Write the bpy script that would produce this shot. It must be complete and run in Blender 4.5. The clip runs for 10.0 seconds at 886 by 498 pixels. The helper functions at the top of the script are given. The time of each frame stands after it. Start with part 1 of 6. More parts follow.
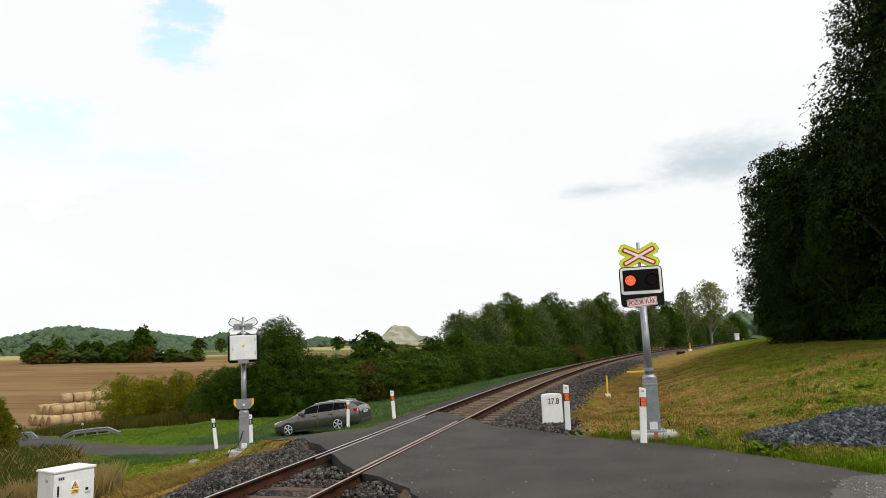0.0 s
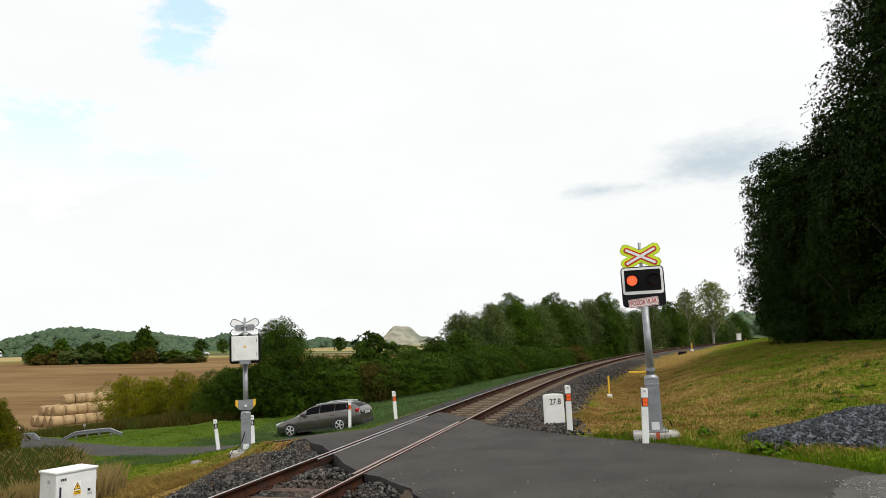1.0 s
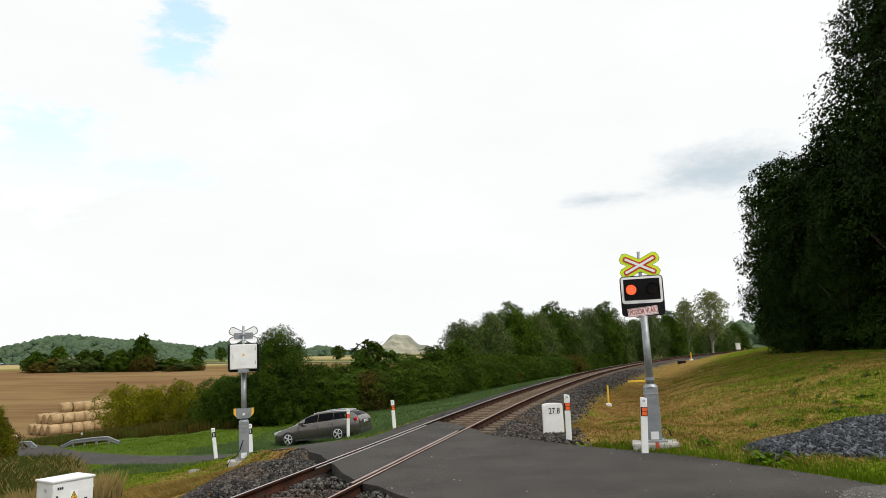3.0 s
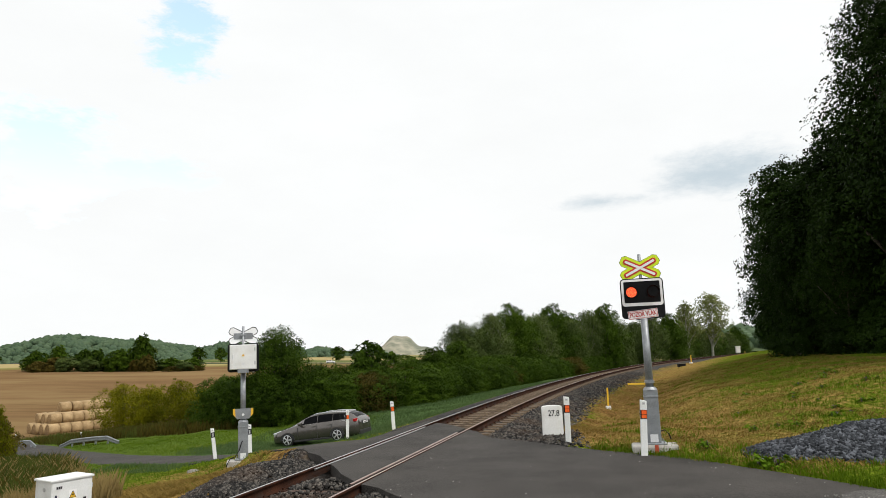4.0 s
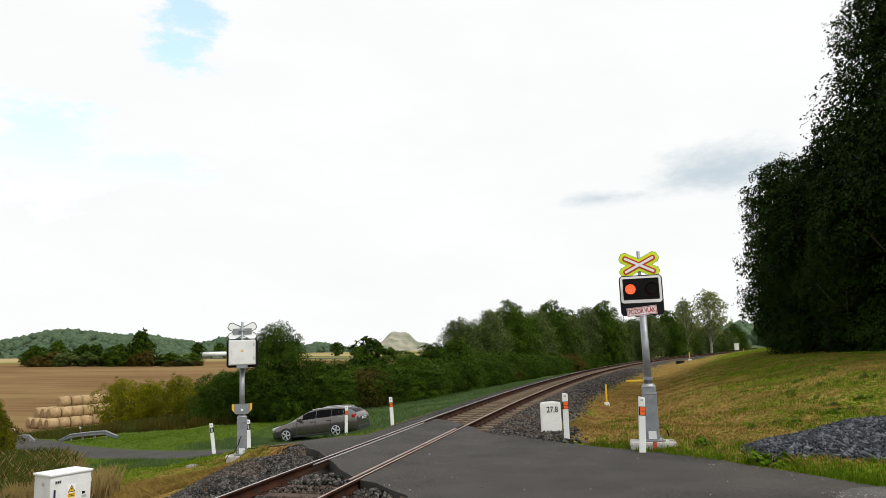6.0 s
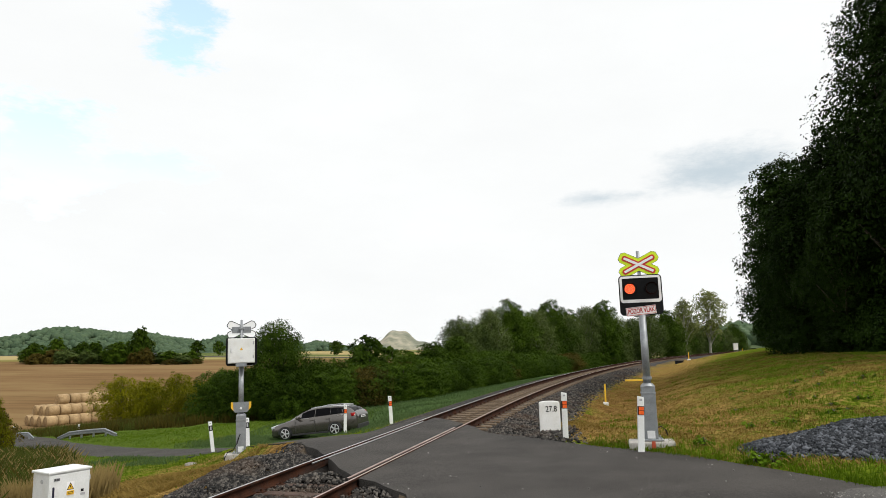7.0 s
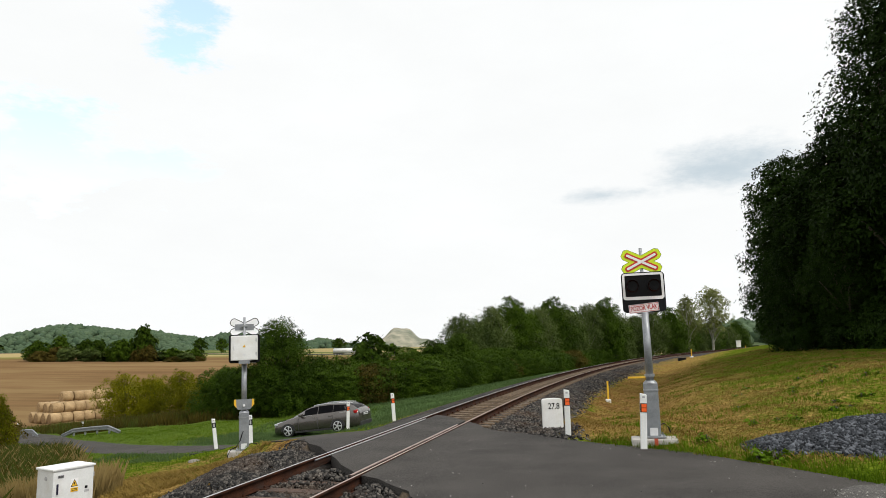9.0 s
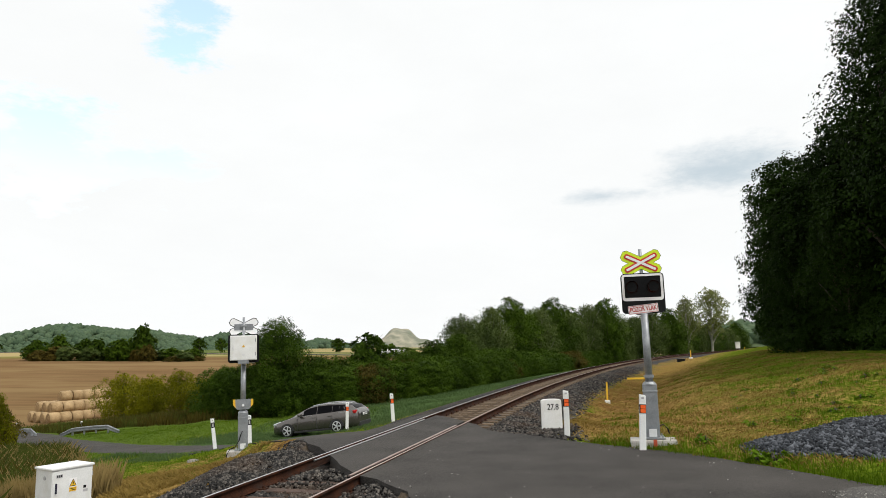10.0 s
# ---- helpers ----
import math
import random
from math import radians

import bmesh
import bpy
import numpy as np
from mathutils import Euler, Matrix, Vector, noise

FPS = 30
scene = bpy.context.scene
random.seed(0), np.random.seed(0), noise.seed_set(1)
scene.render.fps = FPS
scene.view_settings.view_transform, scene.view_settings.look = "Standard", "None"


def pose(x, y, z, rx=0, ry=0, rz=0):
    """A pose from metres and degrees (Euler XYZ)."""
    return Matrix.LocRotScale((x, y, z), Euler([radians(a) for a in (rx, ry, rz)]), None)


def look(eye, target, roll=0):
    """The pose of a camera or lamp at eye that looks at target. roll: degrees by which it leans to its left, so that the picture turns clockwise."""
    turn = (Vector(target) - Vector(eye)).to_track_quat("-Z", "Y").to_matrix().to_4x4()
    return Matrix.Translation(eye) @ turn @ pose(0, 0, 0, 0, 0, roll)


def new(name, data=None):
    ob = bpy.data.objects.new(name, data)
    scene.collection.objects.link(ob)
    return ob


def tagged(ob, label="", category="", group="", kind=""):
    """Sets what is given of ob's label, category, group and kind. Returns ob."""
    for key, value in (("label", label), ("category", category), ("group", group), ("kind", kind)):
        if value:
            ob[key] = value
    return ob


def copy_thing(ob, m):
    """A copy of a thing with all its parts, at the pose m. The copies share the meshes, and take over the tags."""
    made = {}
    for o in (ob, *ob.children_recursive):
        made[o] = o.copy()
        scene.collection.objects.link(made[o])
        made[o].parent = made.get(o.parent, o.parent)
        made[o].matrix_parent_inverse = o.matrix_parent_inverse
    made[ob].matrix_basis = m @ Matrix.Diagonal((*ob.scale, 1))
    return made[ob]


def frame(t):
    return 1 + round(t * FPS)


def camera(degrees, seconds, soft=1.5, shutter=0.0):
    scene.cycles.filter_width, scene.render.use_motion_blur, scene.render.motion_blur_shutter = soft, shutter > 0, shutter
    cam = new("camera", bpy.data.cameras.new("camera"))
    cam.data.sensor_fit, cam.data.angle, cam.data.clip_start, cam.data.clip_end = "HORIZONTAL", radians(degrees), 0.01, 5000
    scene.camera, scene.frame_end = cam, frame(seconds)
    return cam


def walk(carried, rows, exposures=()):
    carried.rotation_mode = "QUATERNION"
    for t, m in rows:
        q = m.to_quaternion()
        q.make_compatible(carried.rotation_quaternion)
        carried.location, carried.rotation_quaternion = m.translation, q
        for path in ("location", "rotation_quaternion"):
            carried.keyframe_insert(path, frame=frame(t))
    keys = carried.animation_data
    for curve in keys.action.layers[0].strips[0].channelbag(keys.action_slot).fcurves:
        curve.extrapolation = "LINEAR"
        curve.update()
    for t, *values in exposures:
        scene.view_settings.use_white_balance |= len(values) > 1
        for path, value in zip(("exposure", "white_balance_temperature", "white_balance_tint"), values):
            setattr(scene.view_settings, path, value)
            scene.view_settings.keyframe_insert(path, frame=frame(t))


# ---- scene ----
ZC = 2.06
SECONDS = 10.0
cam = camera(66, SECONDS, soft=0.5)

# The camera stands still and is held by hand: seconds, tilt up, lean, turn to the right.
HELD = [(0.0, 7.7, 2.0, 0.0), (0.5, 7.674, 2.102, -0.105), (1.0, 7.745, 2.092, -0.118), (1.5, 7.882, 1.908, -0.077),
        (2.0, 8.12, 1.805, -0.064), (2.5, 8.318, 1.989, -0.01), (4.0, 8.587, 1.622, -0.053), (4.5, 8.52, 1.368, -0.021),
        (5.0, 8.46, 1.294, -0.013), (5.5, 8.352, 1.445, -0.014), (7.0, 8.181, 1.204, 0.031), (7.5, 8.121, 1.135, 0.017),
        (8.0, 8.006, 1.133, -0.034), (8.5, 7.985, 1.167, -0.112), (9.0, 7.961, 1.227, -0.185), (9.5, 7.976, 1.204, -0.178),
        (10.0, 7.998, 1.063, -0.148)]


def held_pose(tilt, lean, turn):
    a, b = radians(tilt), radians(turn)
    eye = Vector((0, 0, ZC))
    return look(eye, eye + 10 * Vector((math.sin(b) * math.cos(a), math.cos(b) * math.cos(a), math.sin(a))), -lean)


walk(cam, [(t, held_pose(*q)) for t, *q in HELD], exposures=[(0.0, 0.0), (SECONDS, 0.0)])

# ---- sky and sun ----
SUN_WAY = Vector((0.6, -0.42, 1.0)).normalized()


def ramp(nt, value, lo, hi):
    n = nt.nodes.new("ShaderNodeMapRange")
    n.interpolation_type = "SMOOTHSTEP"
    n.inputs["From Min"].default_value, n.inputs["From Max"].default_value = lo, hi
    nt.links.new(value, n.inputs["Value"])
    return n.outputs["Result"]


def calc(nt, op, a, b):
    n = nt.nodes.new("ShaderNodeMath")
    n.operation = op
    for i, v in enumerate((a, b)):
        if isinstance(v, (int, float)):
            n.inputs[i].default_value = v
        else:
            nt.links.new(v, n.inputs[i])
    return n.outputs[0]


def make_world():
    w = bpy.data.worlds.new("overcast_sky")
    scene.world = w
    w.use_nodes = True
    nt = w.node_tree
    nt.nodes.clear()
    link = nt.links.new
    out = nt.nodes.new("ShaderNodeOutputWorld")
    co = nt.nodes.new("ShaderNodeTexCoord")
    sky = nt.nodes.new("ShaderNodeTexSky")
    sky.sky_type = "NISHITA"
    sky.sun_disc = False
    sky.sun_elevation = math.asin(SUN_WAY.z)
    sky.sun_rotation = math.atan2(SUN_WAY.x, SUN_WAY.y)
    blue = nt.nodes.new("ShaderNodeBackground")
    blue.inputs["Strength"].default_value = 0.42
    link(sky.outputs[0], blue.inputs["Color"])
    # broken cloud deck: soft billows, thin gaps and one heavier bank
    big = nt.nodes.new("ShaderNodeTexNoise")
    big.inputs["Scale"].default_value = 3.2
    big.inputs["Detail"].default_value = 7
    big.inputs["Roughness"].default_value = 0.62
    stretch = nt.nodes.new("ShaderNodeMapping")
    stretch.inputs["Scale"].default_value = (1, 1, 2.6)
    link(co.outputs["Generated"], stretch.inputs["Vector"])
    link(stretch.outputs[0], big.inputs["Vector"])
    billow = big.outputs["Fac"]
    small = nt.nodes.new("ShaderNodeTexNoise")
    small.inputs["Scale"].default_value, small.inputs["Detail"].default_value, small.inputs["Roughness"].default_value = 11.0, 8, 0.68
    link(stretch.outputs[0], small.inputs["Vector"])
    wisp = small.outputs["Fac"]

    def near(way, size, squash):
        d = nt.nodes.new("ShaderNodeVectorMath")
        d.operation = "SUBTRACT"
        link(co.outputs["Generated"], d.inputs[0])
        d.inputs[1].default_value = way
        m = nt.nodes.new("ShaderNodeVectorMath")
        m.operation = "MULTIPLY"
        link(d.outputs[0], m.inputs[0])
        m.inputs[1].default_value = (1 / size, 1 / size, squash / size)
        ln = nt.nodes.new("ShaderNodeVectorMath")
        ln.operation = "LENGTH"
        link(m.outputs[0], ln.inputs[0])
        return calc(nt, "SUBTRACT", 1.0, ln.outputs["Value"])

    def way_of(x, z):
        return Vector((x, 1.0, z)).normalized()

    gaps = None
    for x, z, size, squash in ((-0.385, 0.525, 0.07, 1.8), (-0.395, 0.465, 0.055, 1.2), (-0.585, 0.30, 0.12, 1.4), (-0.46, 0.287, 0.12, 3.4),
                               (-0.59, 0.23, 0.035, 1.0)):
        g = near(way_of(x, z), size, squash)
        gaps = g if gaps is None else calc(nt, "MAXIMUM", gaps, g)
    gap = ramp(nt, calc(nt, "ADD", gaps, calc(nt, "MULTIPLY", calc(nt, "SUBTRACT", wisp, 0.5), 3.4)), 0.15, 0.80)
    bank = near(way_of(0.425, 0.255), 0.135, 2.7)
    bank2 = calc(nt, "SUBTRACT", near(way_of(0.25, 0.215), 0.17, 7.0), 0.35)
    heavy = ramp(nt, calc(nt, "ADD", calc(nt, "MAXIMUM", bank, bank2), calc(nt, "MULTIPLY", calc(nt, "SUBTRACT", wisp, 0.5), 1.3)), 0.1, 0.95)
    tone = nt.nodes.new("ShaderNodeMix")
    tone.data_type = "RGBA"
    link(heavy, tone.inputs["Factor"])
    tone.inputs["A"].default_value = (0.985, 1.0, 1.0, 1)
    tone.inputs["B"].default_value = (0.60, 0.69, 0.75, 1)
    soft = nt.nodes.new("ShaderNodeMapRange")
    link(billow, soft.inputs["Value"])
    soft.inputs["To Min"].default_value, soft.inputs["To Max"].default_value = 0.93, 1.05
    white = nt.nodes.new("ShaderNodeBackground")
    link(tone.outputs["Result"], white.inputs["Color"])
    link(soft.outputs[0], white.inputs["Strength"])
    mix = nt.nodes.new("ShaderNodeMixShader")
    link(calc(nt, "MULTIPLY", gap, 0.75), mix.inputs[0])
    link(white.outputs[0], mix.inputs[1])
    link(blue.outputs[0], mix.inputs[2])
    link(mix.outputs[0], out.inputs["Surface"])


make_world()
sun = new("sun", bpy.data.lights.new("sun", "SUN"))
sun.data.energy, sun.data.angle, sun.data.color = 2.5, radians(14), (1.0, 0.96, 0.9)
sun.matrix_world = look(SUN_WAY * 50, (0, 0, 0))


# ---- materials ----
def material(name, colours, rough=0.8, scale=4.0, fine=40.0, bump=0.3, metal=0.0, spread=0.5, island=0.0, objectwise=0.0, stain=None,
             coords="Object", emit=None, specular=0.5, depth=0.02):
    """Noise of two scales between two colours; island and objectwise add variation by piece; stain: colour, scale, amount."""
    m = bpy.data.materials.new(name)
    m.use_nodes = True
    nt = m.node_tree
    link = nt.links.new
    b = nt.nodes["Principled BSDF"]
    co = nt.nodes.new("ShaderNodeTexCoord")
    n1, n2 = nt.nodes.new("ShaderNodeTexNoise"), nt.nodes.new("ShaderNodeTexNoise")
    for n, s, d in ((n1, scale, 4), (n2, fine, 3)):
        n.inputs["Scale"].default_value, n.inputs["Detail"].default_value = s, d
        link(co.outputs[coords], n.inputs["Vector"])
    f = calc(nt, "ADD", calc(nt, "MULTIPLY", n1.outputs["Fac"], 1 - spread), calc(nt, "MULTIPLY", n2.outputs["Fac"], spread))
    f = ramp(nt, f, 0.34, 0.66)
    if island:
        g = nt.nodes.new("ShaderNodeNewGeometry")
        f = calc(nt, "ADD", calc(nt, "MULTIPLY", f, 1 - island), calc(nt, "MULTIPLY", g.outputs["Random Per Island"], island))
    if objectwise:
        g = nt.nodes.new("ShaderNodeObjectInfo")
        f = calc(nt, "ADD", calc(nt, "MULTIPLY", f, 1 - objectwise), calc(nt, "MULTIPLY", g.outputs["Random"], objectwise))
    c = nt.nodes.new("ShaderNodeValToRGB")
    els = c.color_ramp.elements
    while len(els) < len(colours):
        els.new(0.5)
    for i, col in enumerate(colours):
        els[i].position = i / max(1, len(colours) - 1)
        els[i].color = (*col, 1)
    link(f, c.inputs["Fac"])
    colour = c.outputs["Color"]
    if stain:
        n3 = nt.nodes.new("ShaderNodeTexNoise")
        n3.inputs["Scale"].default_value, n3.inputs["Detail"].default_value = stain[1], 6
        link(co.outputs[coords], n3.inputs["Vector"])
        mx = nt.nodes.new("ShaderNodeMix")
        mx.data_type = "RGBA"
        link(calc(nt, "MULTIPLY", ramp(nt, n3.outputs["Fac"], 0.48, 0.68), stain[2]), mx.inputs["Factor"])
        link(colour, mx.inputs["A"])
        mx.inputs["B"].default_value = (*stain[0], 1)
        colour = mx.outputs["Result"]
    link(colour, b.inputs["Base Color"])
    b.inputs["Roughness"].default_value, b.inputs["Metallic"].default_value = rough, metal
    b.inputs["Specular IOR Level"].default_value = specular
    if emit:
        b.inputs["Emission Color"].default_value = (*emit[0], 1)
        b.inputs["Emission Strength"].default_value = emit[1]
    if bump:
        bp = nt.nodes.new("ShaderNodeBump")
        bp.inputs["Strength"].default_value, bp.inputs["Distance"].default_value = bump, depth
        link(n2.outputs["Fac"], bp.inputs["Height"])
        link(bp.outputs["Normal"], b.inputs["Normal"])
    return m


def leaf_material(name, dark, light, through_light=0.25, gloss=0.04):
    """Leaves: tone by spray, by leaf and by a broad noise; some light passes through."""
    m = bpy.data.materials.new(name)
    m.use_nodes = True
    nt = m.node_tree
    link = nt.links.new
    b = nt.nodes["Principled BSDF"]
    co = nt.nodes.new("ShaderNodeTexCoord")
    n1 = nt.nodes.new("ShaderNodeTexNoise")
    n1.inputs["Scale"].default_value, n1.inputs["Detail"].default_value = 0.55, 4
    link(co.outputs["Object"], n1.inputs["Vector"])
    spray = nt.nodes.new("ShaderNodeAttribute")
    spray.attribute_name = "spray"
    g = nt.nodes.new("ShaderNodeNewGeometry")
    oi = nt.nodes.new("ShaderNodeObjectInfo")
    f = calc(nt, "MULTIPLY", ramp(nt, n1.outputs["Fac"], 0.34, 0.66), 0.26)
    f = calc(nt, "ADD", f, calc(nt, "MULTIPLY", spray.outputs["Fac"], 0.24))
    f = calc(nt, "ADD", f, calc(nt, "MULTIPLY", g.outputs["Random Per Island"], 0.20))
    f = calc(nt, "ADD", f, calc(nt, "MULTIPLY", oi.outputs["Random"], 0.30))
    mx = nt.nodes.new("ShaderNodeMix")
    mx.data_type = "RGBA"
    link(f, mx.inputs["Factor"])
    mx.inputs["A"].default_value, mx.inputs["B"].default_value = (*dark, 1), (*light, 1)
    colour = mx.outputs["Result"]
    link(colour, b.inputs["Base Color"])
    b.inputs["Roughness"].default_value, b.inputs["Specular IOR Level"].default_value = 0.6, gloss
    tr = nt.nodes.new("ShaderNodeBsdfTranslucent")
    link(colour, tr.inputs["Color"])
    ms = nt.nodes.new("ShaderNodeMixShader")
    ms.inputs[0].default_value = through_light
    link(b.outputs[0], ms.inputs[1])
    link(tr.outputs[0], ms.inputs[2])
    link(ms.outputs[0], nt.nodes["Material Output"].inputs["Surface"])
    return m


M_ASPHALT = material("asphalt", ((0.020, 0.0185, 0.0172), (0.082, 0.0755, 0.069)), 0.9, 0.9, 60, 1.0, spread=0.75, stain=((0.088, 0.080, 0.072), 0.3, 0.3), depth=0.01, specular=0.15)
M_OLD_ASPHALT = material("worn_asphalt", ((0.030, 0.029, 0.028), (0.150, 0.142, 0.132)), 0.9, 2.0, 60, 0.8, spread=0.75, depth=0.01, specular=0.15)
M_STEEL = material("worn_rail_steel", ((0.45, 0.44, 0.44), (0.62, 0.60, 0.6)), 0.28, 2, 80, 0.05, metal=1.0)
M_RUST = material("rusty_rail", ((0.013, 0.006, 0.004), (0.064, 0.024, 0.012)), 0.9, 3, 60, 0.4, specular=0.1, stain=((0.03, 0.025, 0.022), 2.0, 0.6))
M_SLEEPER = material("old_sleeper_wood", ((0.028, 0.016, 0.011), (0.095, 0.055, 0.038)), 0.9, 3, 30, 0.5, objectwise=0.3)
M_SLEEPER_GREY = material("dusty_tan_sleeper", ((0.072, 0.048, 0.029), (0.165, 0.115, 0.068)), 0.9, 3, 30, 0.5, objectwise=0.3)
M_STONE = material("dark_ballast_stone", ((0.008, 0.009, 0.011), (0.032, 0.036, 0.042), (0.145, 0.155, 0.175)), 0.8, 2, 25, 0.3, island=0.85, spread=0.5, specular=0.2)
M_BED_TAN = material("rust_dusted_bed", ((0.022, 0.015, 0.010), (0.110, 0.074, 0.043)), 0.95, 5, 22, 0.9, spread=0.8, depth=0.05, specular=0.1)
M_STONE_TAN = material("rust_dusted_stone", ((0.030, 0.021, 0.014), (0.10, 0.070, 0.044), (0.25, 0.18, 0.11)), 0.9, 2, 25, 0.3, island=0.85, specular=0.1)
M_HEAD_RUST = material("dull_rusty_rail_head", ((0.30, 0.20, 0.17), (0.50, 0.37, 0.32)), 0.42, 2, 60, 0.1, metal=0.75)
M_BALLAST_NEAR = material("dirty_ballast_stone", ((0.006, 0.006, 0.006), (0.028, 0.0265, 0.025), (0.15, 0.135, 0.118)), 0.85, 2, 25, 0.3, island=0.85, specular=0.2,
                          stain=((0.10, 0.06, 0.035), 0.5, 0.4))
M_BALLAST_BED = material("ballast_bed", ((0.010, 0.010, 0.010), (0.075, 0.07, 0.068)), 0.95, 6, 22, 0.9, spread=0.8, depth=0.05, stain=((0.10, 0.065, 0.035), 0.4, 0.4), specular=0.1)
M_CONCRETE = material("weathered_concrete", ((0.34, 0.32, 0.29), (0.52, 0.5, 0.47)), 0.85, 4, 50, 0.4, stain=((0.2, 0.18, 0.14), 3, 0.6))
M_GALV = material("galvanised_steel", ((0.22, 0.235, 0.25), (0.36, 0.375, 0.39)), 0.5, 6, 60, 0.1, metal=0.55)
M_GREYPAINT = material("grey_painted_steel", ((0.17, 0.185, 0.20), (0.26, 0.275, 0.29)), 0.5, 5, 60, 0.1, stain=((0.12, 0.12, 0.12), 4, 0.4))
M_WHITE = material("white_plastic", ((0.74, 0.75, 0.74), (0.86, 0.87, 0.86)), 0.45, 3, 40, 0.03, stain=((0.62, 0.60, 0.55), 4, 0.3))
M_WHITE_PAINT = material("white_painted_stone", ((0.72, 0.72, 0.7), (0.84, 0.84, 0.82)), 0.7, 3, 40, 0.2, stain=((0.6, 0.57, 0.5), 4, 0.35))
M_CABINET = material("white_cabinet_paint", ((0.70, 0.71, 0.70), (0.80, 0.81, 0.80)), 0.4, 3, 40, 0.03, stain=((0.6, 0.58, 0.52), 5, 0.3))
M_BLACK = material("black_paint", ((0.006, 0.006, 0.007), (0.014, 0.014, 0.015)), 0.6, 4, 50, 0.05, specular=0.15)
M_GLOSS_BLACK = material("dark_lamp_lens", ((0.003, 0.003, 0.004), (0.007, 0.007, 0.008)), 0.35, 4, 50, 0.0, specular=0.12)
M_ORANGE = material("orange_reflector", ((0.85, 0.10, 0.012), (0.95, 0.16, 0.02)), 0.3, 8, 80, 0.1)
M_GREY_REFL = material("grey_reflector", ((0.35, 0.35, 0.36), (0.5, 0.5, 0.5)), 0.3, 8, 80, 0.1)
M_YELLOW = material("yellow_paint", ((0.72, 0.42, 0.02), (0.85, 0.52, 0.03)), 0.5, 5, 60, 0.1)
M_LIME = material("fluorescent_yellow_green", ((0.64, 0.84, 0.015), (0.70, 0.90, 0.02)), 0.45, 3, 60, 0.0)
M_RED = material("red_sign_film", ((0.55, 0.02, 0.015), (0.66, 0.03, 0.02)), 0.4, 3, 60, 0.0)
M_SIGN_WHITE = material("white_sign_film", ((0.86, 0.85, 0.85), (0.91, 0.90, 0.90)), 0.4, 3, 60, 0.0)
M_RUST_RED = material("red_marker", ((0.35, 0.05, 0.02), (0.5, 0.08, 0.03)), 0.6, 5, 60, 0.1)
M_BARK = material("bark", ((0.035, 0.028, 0.02), (0.12, 0.10, 0.08)), 0.9, 3, 14, 0.7, depth=0.05)
M_PALE_BARK = material("pale_bark", ((0.22, 0.20, 0.17), (0.42, 0.40, 0.35)), 0.9, 2, 14, 0.4)
# far darker than the hedge's: the wood's deep shade is put into the colour
M_LEAF_SHADED = leaf_material("shade_dark_forest_leaves", (0.0025, 0.008, 0.001), (0.024, 0.050, 0.005), 0.08, 0.04)
M_LEAF = leaf_material("hedge_leaves", (0.004, 0.014, 0.001), (0.078, 0.135, 0.010), 0.18)
M_LEAF_GREY = leaf_material("grey_willow_leaves", (0.016, 0.034, 0.006), (0.125, 0.165, 0.045), 0.2)
M_LEAF_YELLOW = leaf_material("yellowing_leaves", (0.034, 0.050, 0.002), (0.250, 0.235, 0.007), 0.35)
M_LEAF_BROWN = leaf_material("browning_leaves", (0.024, 0.028, 0.004), (0.13, 0.095, 0.020))
M_LEAF_PALE = leaf_material("thin_pale_leaves", (0.08, 0.10, 0.025), (0.24, 0.26, 0.09))
# the far woods' leaf colours carry a mild bluish haze of distance
M_HAZY_WOOD = leaf_material("hazy_far_wood", (0.022, 0.052, 0.036), (0.125, 0.168, 0.088), 0.05, 0.03)
M_GRASS = leaf_material("green_grass_blades", (0.030, 0.068, 0.002), (0.150, 0.230, 0.010), 0.25, 0.04)
M_WEED = leaf_material("fresh_weed_leaves", (0.045, 0.105, 0.004), (0.170, 0.270, 0.016), 0.3)
M_REED = leaf_material("ditch_reeds", (0.018, 0.034, 0.004), (0.112, 0.128, 0.026), 0.25, 0.04)
M_STRAW = leaf_material("dry_grass_blades", (0.11, 0.072, 0.016), (0.42, 0.29, 0.085), 0.25, 0.04)
M_PALE_STRAW = leaf_material("pale_dry_grass", (0.14, 0.10, 0.032), (0.38, 0.28, 0.115), 0.25, 0.05)
M_MEADOW = leaf_material("meadow_blades", (0.05, 0.090, 0.030), (0.115, 0.17, 0.062), 0.25, 0.05)


